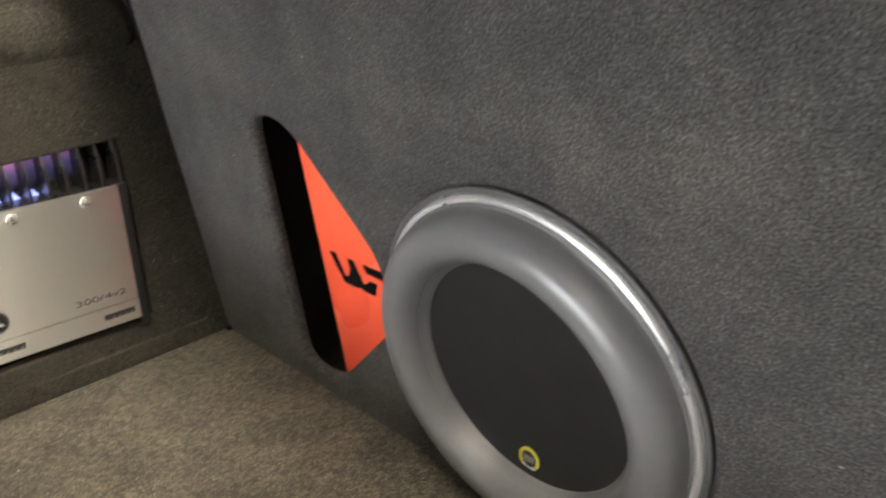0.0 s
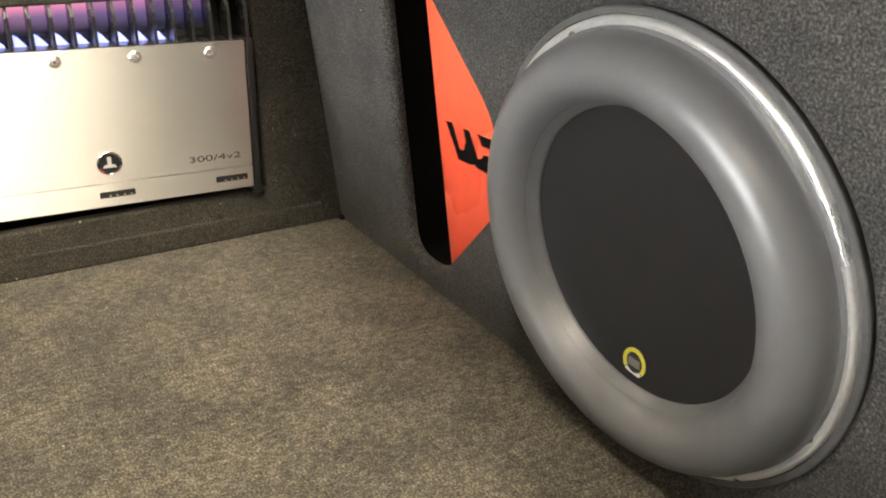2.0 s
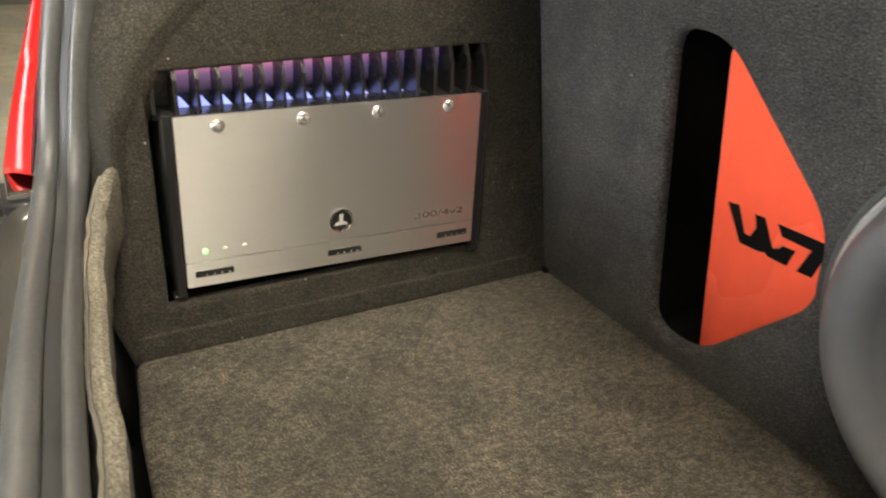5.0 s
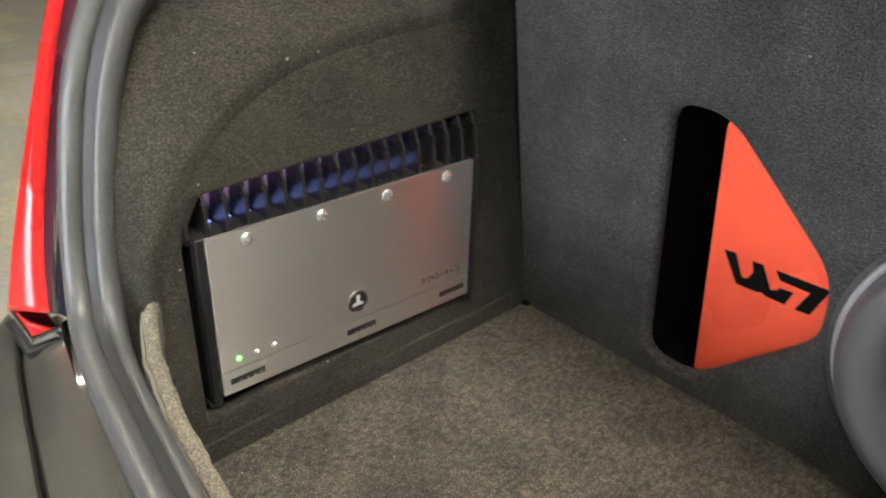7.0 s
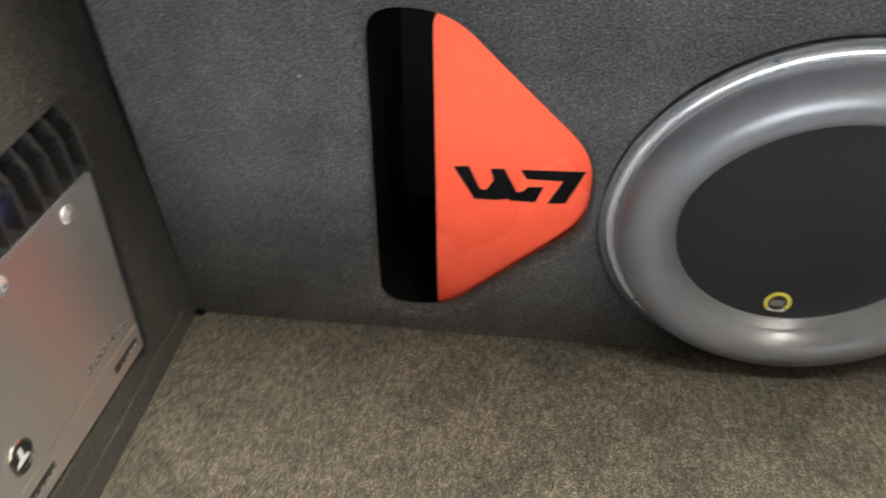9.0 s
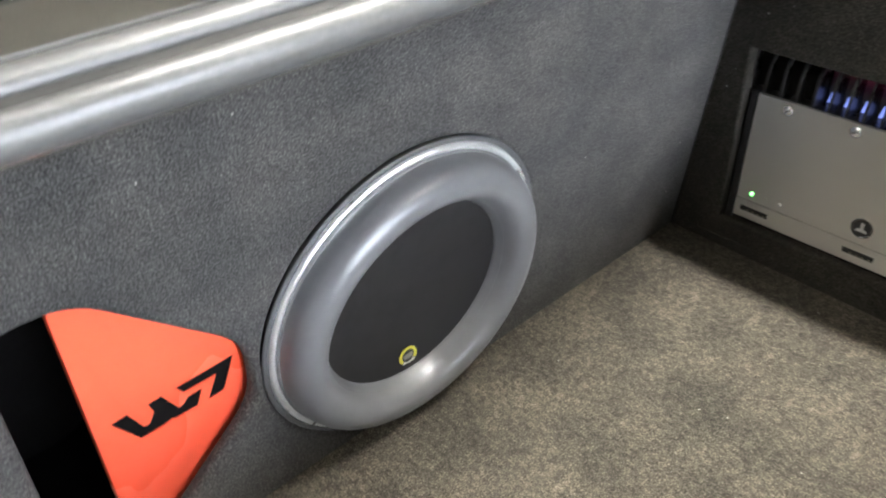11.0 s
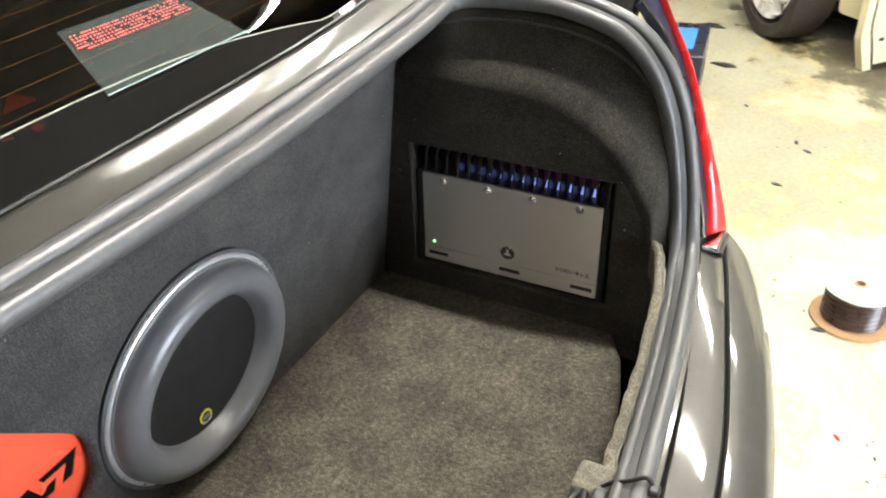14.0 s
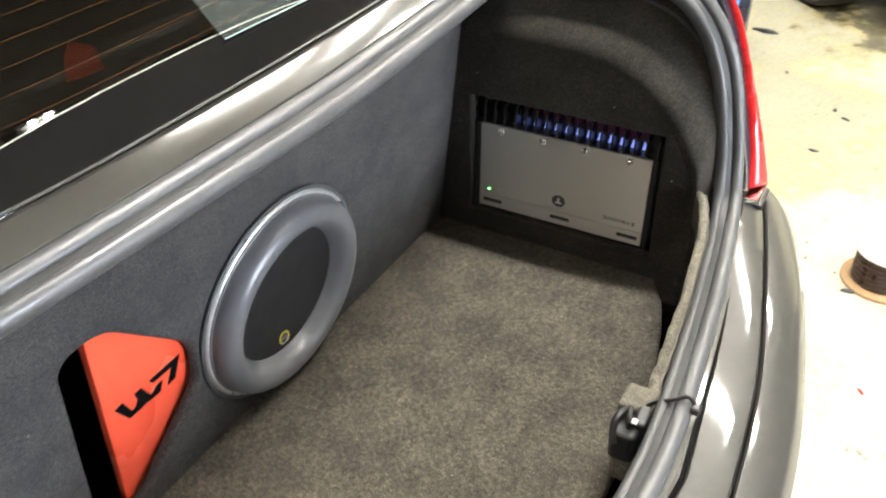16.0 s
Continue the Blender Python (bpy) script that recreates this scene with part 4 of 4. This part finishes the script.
whole("bumper_top", [[p + Vector((0, -0.003, -0.022)) for p in si], [p + Vector((0, -0.003, -0.004)) for p in si], [p + Vector((0, -0.006, 0.001)) for p in si], [a.lerp(b, 0.5) + Vector((0, 0, 0.004)) for a, b in zip(si, sm)],
                    [p + Vector((0, 0.0048, 0.0005)) for p in sm], [p + Vector((0, 0.0026, -0.003)) for p in sm], [p + Vector((0, 0.0024, -0.02)) for p in sm]], PAINT, "dark glossy painted panel above the bumper", "body panel", 0.002, False)
whole("bumper", [[p + Vector((0, -0.0024, -0.02)) for p in sm], [p + Vector((0, -0.0026, -0.003)) for p in sm], [p + Vector((0, -0.0048, 0.0)) for p in sm]] +
     [[a.lerp(b, w) + Vector((0, 0, 0.025 * w * (1 - w))) for a, b in zip(sm, so)] for w in (0.25, 0.45, 0.65, 0.82)] + [
                [p + Vector((0, 0.006, 0.002)) for p in so], [p + Vector((0.003, -0.004, -0.012)) for p in so], [p + Vector((0.004, -0.006, -0.10)) for p in so], [p + Vector((0.0, 0.0, -0.30)) for p in so], [p + Vector((-0.01, 0.05, -0.50)) for p in so]],
     PAINT, "dark glossy painted rear bumper with a lamp reflection", "bumper", 0.003, False)

for gap in (si, sm):
    whole("panel_gap", [[p + Vector((0, 0.007, -0.0075)) for p in gap], [p + Vector((0, -0.007, -0.0075)) for p in gap]], VOID, "black gap between two body panels", "panel gap", 0.002, False)

# ---- cut carpet edge along the rear sill ----
EDGE = moved([(1.084, -0.506, 0.204), (1.05, -0.522, 0.180), (1.00, -0.533, 0.168), (0.93, -0.543, 0.156), (0.84, -0.553, 0.150), (0.756, -0.558, 0.145), (0.69, -0.564, 0.142), (0.645, -0.569, 0.141)])


def carpet_edge(pts, label):
    line = smooth_path(pts, 10)
    pile, back = [], []
    for p in line:
        w, q = Vector((0, 0.003 * noise.noise(p * 55), 0)), Vector((0, 0, 0.004 * noise.noise(p * 90 + Vector((7, 1, 3)))))
        foot = -0.085
        pile.append([p + Vector(d) + w + (q if d[2] > -0.05 else Vector()) for d in ((0, -0.016, foot), (0, 0.000, -0.06), (0, 0.002, -0.012), (0, 0.0010, 0.003), (0, -0.003, 0.0060), (0, -0.008, 0.005), (0, -0.012, 0.001), (0, -0.0125, -0.02), (0, -0.024, foot))])
        back.append([p + Vector(d) + w for d in ((0, -0.0128, -0.003), (0, -0.0128, 0.000), (0, -0.0158, 0.000), (0, -0.0165, -0.03), (0, -0.0130, -0.03))])
    ob = empty("carpet_edge", Matrix.Identity(4), label, "carpet edge", "cut carpet edges")
    for nm, rows, mat, lab in (("felt_layer", pile, EDGE_CARPET, "tan carpet pile"), ("backing", back, BACKING, "pale backing layer")):
        bm = loft(rows, closed_u=True)
        bmesh.ops.holes_fill(bm, edges=[e for e in bm.edges if e.is_boundary])
        part(nm, bm, mat, ob, lab, True)
    return ob


BACKING = worn("carpet_backing", (0.15, 0.138, 0.115), 0.9, scale=120, vary=0.3, relief=0.4)
carpet_edge(EDGE, "rough cut edge of tan carpet standing behind the rear sill")
carpet_edge([flip(p) for p in EDGE], "rough cut edge of tan carpet standing behind the rear sill")
clip = empty("liner_clip", pose(1.150, -0.446, 0.436), "small pale plastic clip on the trunk liner", "clip")
part("tab", box(-0.004, 0.002, -0.012, 0.010, -0.0015, 0.0015, 0.001, 1), WHITE, clip)

# ---- garage ----
tagged(mesh_object("ground", box(-60, 60, -60, 60, GROUND - 0.2, GROUND), CONCRETE), "pale stained concrete garage floor", "floor", kind="structure")
DOOR_X0, DOOR_X1, DOOR_H = -0.9, 2.1, 1.75
for nm, b in (("garage_wall_north", (-6, 9, 8, 8.2, GROUND, CEIL)), ("garage_wall_west", (-6.2, -6, -6, 8, GROUND, CEIL)), ("garage_wall_east", (9, 9.2, -6, 8, GROUND, CEIL)),
              ("garage_wall_south", (-6, DOOR_X0, -6.2, -6, GROUND, CEIL)), ("garage_wall_south_east", (DOOR_X1, 9, -6.2, -6, GROUND, CEIL)), ("garage_lintel", (DOOR_X0, DOOR_X1, -6.2, -6, DOOR_H, CEIL))):
    tagged(mesh_object(nm, box(*b), WALLPAINT), "plain grey-brown garage wall", "wall", kind="structure")
tagged(mesh_object("backdrop", box(DOOR_X0 - 2.5, DOOR_X1 + 1.5, -8.1, -8.0, GROUND, DOOR_H + 1.2), DAYLIGHT), "pale daylight outside the open garage door", "sky", kind="structure")
rows = bmesh.new()
for x0, x1, y0, y1, z0, z1 in [(-6.2, 9.2, -6.2, 8.2, CEIL, CEIL + 0.2)] + [(-6.0, 9.0, y, y + 0.045, CEIL - 0.14, CEIL - 0.001) for y in (-5.59 + 0.41 * k for k in range(33))]:
    vs = [rows.verts.new((x, y, z)) for z in (z0, z1) for x, y in ((x0, y0), (x1, y0), (x1, y1), (x0, y1))]
    for f in ((0, 3, 2, 1), (4, 5, 6, 7), (0, 1, 5, 4), (1, 2, 6, 5), (2, 3, 7, 6), (3, 0, 4, 7)):
        rows.faces.new([vs[k] for k in f])
tagged(mesh_object("ceiling", rows, CEILING_BOARD), "brown boarded garage ceiling with bare joists", "ceiling", kind="structure")
# unseen panel, added for the orange-red reflection in the rear window
panel = plate([(-0.10, -0.06), (0.09, -0.09), (0.12, 0.03), (0.03, 0.09), (-0.04, 0.03)], [], -0.012, 0.0, lambda u, v, y: (u, v, y))
tagged(mesh_object("reflected_panel", panel, RED_PANEL, m=pose(1.90, 0.58, CEIL - 0.1405)), "small orange-red panel added under the joists for a reflection in the glass", "sign")


def tube_light(x, y, turn, lamp):
    t = empty("tube_light", pose(x, y, CEIL - 0.16, 0, 0, turn), "twin fluorescent tube light on the garage ceiling", "ceiling light", "tube lights")
    part("housing", box(-0.62, 0.62, -0.09, 0.09, -0.05, 0.02, 0.01), WHITE, t, "white housing")
    for dy in (-0.045, 0.045):
        part("tube", tube([Vector((-0.6, dy, -0.07)), Vector((0, dy, -0.07)), Vector((0.6, dy, -0.07))], 0.016, 10), lamp, t, "glowing tube", True)


# the last tube, at x = -2.4, is added to brighten the right amplifier
for x, y, turn, lamp in ((1.50, -0.90, 90, TUBE), (2.4, -3.3, 90, OLD_TUBE), (3.5, -0.80, 90, DIM_TUBE), (4.80, -0.65, 90, OLD_TUBE), (4.05, 0.60, 90, DIM_TUBE), (4.55, 2.25, 30, OLD_TUBE), (3.4, 2.50, 0, FAINT_TUBE), (-2.4, -0.9, 90, DIM_TUBE)):
    tube_light(x, y, turn, lamp)


def spool(x, y):
    s = empty("wire_spool", pose(x, y, GROUND, 0, 0, -70), "half-used wire spool with white top and brown base on concrete", "wire spool")
    up = pose(0, 0, 0, -90, 0, 0)
    part("base_flange", cylinder(0.113, 0.009, 48, 0.002), CARD, s, "brown fibreboard flange", True, up)
    part("top_flange", lathe([(0.016, 0.114), (0.095, 0.114), (0.097, 0.118), (0.095, 0.122), (0.016, 0.122)], 48), WHITE, s, "white plastic flange", True, up)
    part("core", lathe([(0.012, 0.005), (0.018, 0.005), (0.018, 0.125), (0.012, 0.125)], 24), CARD, s, "brown core", True, up)
    path = [Vector(((0.080 + 0.002 * math.sin(i * 0.7)) * math.cos(i * 0.26), (0.080 + 0.002 * math.sin(i * 0.7)) * math.sin(i * 0.26), 0.014 + 0.096 * i / 480)) for i in range(481)]
    part("wire", tube(path, 0.0048, 6), WIRE, s, "glossy dark brown wire turns", True)
    part("winding", lathe([(0.02, 0.011), (0.078, 0.011), (0.078, 0.113), (0.02, 0.113)], 40), WIRE, s, "", True, up)
    tail = smooth_path([(0.09, 0.02, 0.10), (0.14, 0.01, 0.08), (0.20, -0.03, 0.02), (0.26, -0.09, 0.006), (0.36, -0.13, 0.006)], 6)
    part("wire_end", tube(tail, 0.0048, 6), WIRE, s, "loose wire end", True)


spool(2.135, -0.89)


# ---- parked truck with an open door, seen past the car ----
def truck():
    t = empty("pickup_truck", pose(4.35, -0.35, GROUND), "parked cream truck with blue stripe, chrome wheel and open door", "truck")
    wheel = part("wheel", lathe([(0.222, -0.10), (0.258, -0.120), (0.292, -0.105), (0.310, -0.07), (0.312, 0.0), (0.310, 0.07), (0.292, 0.105), (0.24, 0.10), (0.215, 0.0)], 48), TYRE, t, "dark worn tyre", True, pose(0.11, 0.025, 0.312, 0, 0, -143))
    part("rim", lathe([(0.210, 0.09), (0.226, -0.100), (0.220, -0.108), (0.208, -0.100), (0.196, -0.055), (0.185, -0.048), (0.10, -0.030), (0.0001, -0.03), (0.0001, 0.02), (0.19, 0.05)], 48), RIM_METAL, wheel, "polished chrome rim", True)
    for i in range(20):
        part("spoke", box(-0.009, 0.009, -0.092, -0.040, 0.060, 0.203, 0.006), RIM_METAL, wheel, "", False, pose(0, 0, 0, 0, 18 * i + 5, 9 if i % 2 else -9))
    part("spoke_ring", lathe([(0.128, -0.085), (0.134, -0.096), (0.144, -0.096), (0.150, -0.085), (0.144, -0.078), (0.134, -0.078)], 40), RIM_METAL, wheel, "polished ring across the spokes", True)
    part("hub", lathe([(0.0001, 0.118), (0.030, 0.116), (0.052, 0.104), (0.060, 0.075), (0.066, 0.03), (0.0001, 0.03)], 24), RIM_METAL, wheel, "domed hub cap", True)
    part("inner_fender", box(0.42, 0.50, -0.45, 0.40, 0.12, 1.0), VOID, t, "dark wheel well")
    # unseen cab volume, added to block the tubes above the truck
    soften(part("cab", box(0.13, 1.55, -2.2, -0.30, 0.37, 1.75, 0.08, 3), CREAM, t, "plain cream cab body, unseen, that shades the ground"), 0.01, 2)
    fender = plate(rounded([(-0.249, 0.18), (-0.40, 0.140), (-0.41, 1.0), (0.62, 1.0), (0.60, 0.86), (0.30, 0.80), (-0.08, 0.66), (-0.222, 0.42)], 0.02), [], 0.0, 0.05, lambda u, v, y: (y, u, v))
    soften(part("fender", fender, CREAM, t, "cream painted fender"), 0.012, 3)
    door = part("door", plate([(0.020, 0.02), (0.180, 0.02), (0.192, 0.14), (0.207, 0.27), (0.234, 0.37), (0.30, 0.9), (-0.06, 0.9), (-0.045, 0.41), (-0.040, 0.22)], [], 0.0, 0.04), CREAM, t, "cream painted open door", False, pose(-0.26, -0.436, 0.01, 0, 0, -43.4))
    soften(door, 0.006, 2)
    part("door_edge", plate([(-0.035, 0.0), (0.012, 0.0), (-0.050, 0.22), (-0.056, 0.41), (-0.07, 0.9), (-0.14, 0.9), (-0.095, 0.41), (-0.090, 0.16)], [], -0.006, 0.035), CREAM, door, "cream painted inner edge")
    part("door_seal", tube(smooth_path([(0.016, -0.004, 0.005), (-0.012, -0.004, 0.11), (-0.045, -0.004, 0.22), (-0.050, -0.004, 0.41), (-0.065, -0.004, 0.9)], 6), 0.006, 8), BLACK, door, "black rubber door seal", True)
    part("reflector", box(0.022, 0.052, -0.004, 0.001, 0.133, 0.150, 0.002, 1), BLACK, door, "small dark marker")
    part("sticker", box(0.095, 0.205, -0.0035, 0.001, 0.375, 0.62, 0.001, 1), WHITE, door, "pale paper sheet stuck on the door")
    part("sill", box(0.02, 0.12, -2.2, -0.42, 0.10, 0.24, 0.02), CREAM, t, "cream painted sill")
    part("stripe", box(0.005, 0.12, -2.2, -0.42, 0.245, 0.33, 0.012), BLUE, t, "bright blue stripe")
    part("footwell", box(0.10, 1.2, -2.2, -0.40, 0.335, 0.36), INSIDE, t, "dark footwell")
    part("underside", box(0.15, 1.5, -2.2, 0.10, 0.10, 0.14), VOID, t, "dark underside")
    return t


truck()

carton = empty("box", pose(3.62, -0.02, GROUND, 0, 0, 8), "dark blue cardboard box standing on the concrete", "box")
soften(part("body", box(-0.22, 0.22, -0.10, 0.10, 0.0, 0.22), DARK_TRIM, carton, "dark blue carton"), 0.004, 2)
part("lid_print", box(-0.12, 0.14, -0.05, 0.06, 0.2205, 0.2225), BLUE, carton, "blue printed lid panel")


def scrap(x, y, size, material, label, turn):
    bm = bmesh.new()
    bmesh.ops.create_icosphere(bm, subdivisions=2, radius=1)
    for v in bm.verts:
        k = 1 + 0.5 * noise.noise(v.co * 1.7 + Vector((x, y, 0)))
        v.co = Vector((v.co.x * size * k, v.co.y * size * 0.45 * k, max(v.co.z * size * 0.25, -0.001)))
    tagged(mesh_object("scrap", bm, material, m=pose(x, y, GROUND + 0.001, 0, 0, turn)), label, "scrap", "scraps on the concrete")


CARD_GRIT = worn("brown_grit", (0.07, 0.05, 0.03), 0.8, scale=200, vary=0.4, relief=0.0)
RED_SCRAP = worn("red_scrap", (0.6, 0.05, 0.04), 0.5, scale=80, vary=0.2, relief=0.0)
scrap(1.633, -0.904, 0.012, RED_SCRAP, "small red scrap lying on the concrete", 40)
for x, y, size, turn in ((3.93, -0.165, 0.055, 80), (4.47, 0.0, 0.06, 70), (3.217, -0.594, 0.018, 10), (3.152, -0.644, 0.020, 60), (2.842, -0.577, 0.022, 80), (2.041, -0.819, 0.024, 100), (3.50, -0.35, 0.015, 30), (1.60, -0.99, 0.006, 20), (1.56, -1.02, 0.006, 50), (1.52, -0.98, 0.005, 70)):
    scrap(x, y, size, BLACK, "small dark scrap lying on the concrete", turn)


grit = random.Random(9)
bm = bmesh.new()
for _ in range(60):
    gx, gy, r = grit.uniform(1.44, 1.68), grit.uniform(-1.16, -0.97), grit.uniform(0.0012, 0.0036)
    a0 = grit.uniform(0, 6.3)
    ring_pts = [bm.verts.new((gx + r * grit.uniform(0.7, 1.3) * math.cos(a0 + k * 1.2566), gy + r * grit.uniform(0.6, 1.2) * math.sin(a0 + k * 1.2566), GROUND)) for k in range(5)]
    tip = bm.verts.new((gx, gy, GROUND + r * 0.9))
    for k in range(5):
        bm.faces.new((ring_pts[k], ring_pts[(k + 1) % 5], tip))
tagged(mesh_object("floor_grit", bm, CARD_GRIT), "fine brown grit scattered over the concrete", "grit", kind="stuff")
YELLOW_STRAP = worn("yellow_strap", (0.62, 0.57, 0.07), 0.5, scale=80, vary=0.2, relief=0.0)
for x, y, turn in ((3.86, -0.99, 65), (3.76, -1.10, 80), (3.80, -1.04, 50), (3.90, -1.08, 20)):
    path = [Vector((0.16 * (i / 14 - 0.5), 0.018 * noise.noise(Vector((i * 0.4, x * 3, y))), 0.006 + 0.006 * math.sin(i * 0.9 + x))) for i in range(15)]
    tagged(mesh_object("plastic_strap", tube(path, 0.0042, 6), YELLOW_STRAP, smooth=True, m=pose(x, y, GROUND, 0, 0, turn)), "thin yellow plastic strap lying on the concrete", "strap", "straps on the concrete")

# ---- latch on the sill ----
latch = empty("trunk_latch", pose(0.600, -0.572, 0.146), "black trunk latch with a small bright metal plate and cable", "latch")
part("body", box(-0.026, 0.018, -0.016, 0.018, -0.05, 0.004, 0.008, 3), BLACK, latch, "black plastic body")
part("jaw", box(-0.006, 0.030, -0.022, -0.004, -0.03, 0.012, 0.005, 3), BLACK, latch, "black jaw")
part("striker_arm", tube(smooth_path([(-0.030, 0.010, -0.012), (-0.014, 0.016, 0.008), (0.006, 0.012, 0.012), (0.020, 0.004, 0.004)], 5), 0.005, 8), BLACK, latch, "", True)
part("catch", tube(smooth_path([(-0.016, -0.004, 0.010), (-0.012, -0.002, 0.022), (0.006, 0.002, 0.024), (0.012, 0.004, 0.010)], 5), 0.0035, 8), BLACK, latch, "worn black metal catch", True)
part("plate", box(-0.010, 0.000, -0.012, -0.004, 0.0125, 0.0155, 0.001, 1), RIM_METAL, latch, "bright metal plate")
part("cable_clip", box(0.020, 0.034, -0.080, -0.068, 0.034, 0.046, 0.002, 1), BLACK, latch, "black cable clip")
part("cable", tube(smooth_path([(0.03, -0.004, 0.0), (0.036, -0.022, 0.018), (0.030, -0.045, 0.040), (0.034, -0.062, 0.050), (0.028, -0.074, 0.040)], 6), 0.0028, 8), BLACK, latch, "thin black cable", True)
tagged(mesh_object("carpet_pad", box(0.618, 0.668, -0.596, -0.548, 0.0, 0.156, 0.008, 3), EDGE_CARPET), "folded tan carpet piece beside the latch", "carpet piece")

# ---- rear window: black border band, heating lines, and a clear printed sheet ----
GN = Vector((1, 0, 0)).cross(GLASS_DIR).normalized()
G0 = Vector((MID, -0.112, 0.580))


def on_glass(x, d, lift=0.0):
    """A point on the rear glass: x across, d metres up the slope, lift off its face."""
    i = min(range(len(rubber_line)), key=lambda k: abs(rubber_line[k].x - x))
    p = rubber_line[i] + Vector((0, -0.003, 0.004)) + GLASS_DIR * d + Vector(((MID - rubber_line[i].x) * 0.16 * d, 0, 0))
    return Vector((x, p.y, p.z)) + GN * lift


xs = [MID + 0.50 * i / 24 for i in range(-24, 25)]
def border(x):
    """Width of the black border: broad in the middle, drawn in towards the corners."""
    return 0.012 + 0.062 * max(0.0, 1 - (abs(x - 0.43) / 0.43) ** 2.6)


band = [[on_glass(x, 0.0005 + (border(x) - 0.0005) * k, 0.0004) for x in xs] for k in (0, 0.5, 1)]
part("border_band", loft(band), BORDER, window, "black printed border of the glass")
for k in range(9):
    d = 0.085 + 0.032 * k
    line = [on_glass(x, d, 0.0006) for x in xs]
    part("heating_line", tube(line, 0.00024, 5), COPPER, window, "thin copper-brown heating line", True)
part("border_line", tube([on_glass(x, border(x) + 0.001, 0.0005) for x in xs], 0.0009, 5), BORDER_EDGE, window, "pale edge line of the border", True)

sheet = empty("printed_sheet", Matrix.Identity(4), "clear plastic sheet with rows of red dots on the rear glass", "plastic sheet")


def on_plane(p, lift=0.0):
    p = Vector(p)
    return p - GN * (p - G0).dot(GN) + GN * lift


SA, SB, SC, SD = (on_plane(p, 0.004) for p in ((0.556, 0.035, 0.652), (0.727, 0.027, 0.648), (0.741, -0.063, 0.604), (0.524, -0.058, 0.607)))


def on_sheet(u, v, lift=0.0):
    return SA.lerp(SB, u).lerp(SD.lerp(SC, u), v) + GN * lift


film_rows = [[on_sheet(u / 8, v / 6, 0.0015 * math.sin(u * 0.7) * math.sin(v * 0.6)) for u in range(9)] for v in range(7)]
film = part("film", loft(film_rows), FILM, sheet, "clear plastic film", True)
film.visible_shadow = False
rng = random.Random(4)
for r in range(6):
    bm = bmesh.new()
    for c in range(30):
        if rng.random() < 0.10:
            continue
        wide = 0.27 if rng.random() < 0.75 else 0.50
        u0, u1 = 0.03 + 0.88 * (c + 0.5 - wide) / 30, 0.03 + 0.88 * (c + 0.5 + wide) / 30
        v0, v1 = 0.13 + 0.045 * r, 0.13 + 0.045 * r + 0.024
        bm.faces.new([bm.verts.new(on_sheet(u, v, 0.0025)) for u, v in ((u0, v0), (u1, v0), (u1, v1), (u0, v1))])
    part("print_line", bm, RED_INK, sheet, "row of red printed dots")
part("sheet_edge", tube([on_sheet(u / 8, 1.0, 0.001) for u in range(9)], 0.0009, 5), FILM_EDGE, sheet, "bright cut edge", True)

# ---- small bolt and hole on the rear sill ----
for x, y in ((0.975, -0.598), (0.780, -0.625)):
    bolt = empty("sill_bolt", pose(x, y, 0.164), "small dark bolt set in the rear sill strip", "bolt", "sill bolts")
    part("washer", lathe([(0.0001, 0), (0.0075, 0), (0.0075, 0.0012), (0.0001, 0.0012)], 20), BLACK, bolt, "dark washer", True, pose(0, 0, 0, -90, 0, 0))
    part("head", lathe([(0.0001, 0.0012), (0.0048, 0.0012), (0.0044, 0.0045), (0.0001, 0.0045)], 6), BLACK, bolt, "black hexagon head", False, pose(0, 0, 0, -90, 0, 0))

# ---- rubber stops beside the corners of the rear window ----
for x in (1.028, 2 * MID - 1.028):
    stop = empty("rubber_stop", pose(x, -0.118, 0.568), "small black rubber lid stop at the corner of the deck", "lid stop", "lid stops")
    part("foot", lathe([(0.0001, 0), (0.015, 0), (0.015, 0.006), (0.011, 0.010), (0.0001, 0.010)], 24), BLACK, stop, "black foot", True, pose(0, 0, 0, -90, 0, 0))
    part("knob", lathe([(0.0001, 0.010), (0.007, 0.010), (0.009, 0.016), (0.010, 0.022), (0.007, 0.027), (0.0001, 0.028)], 24), BLACK, stop, "rounded black knob", True, pose(0, 0, 0, -90, 0, 0))
    part("tag", box(-0.022, -0.016, -0.012, 0.000, 0.003, 0.012, 0.001, 1), BACKING, stop, "small pale tag")
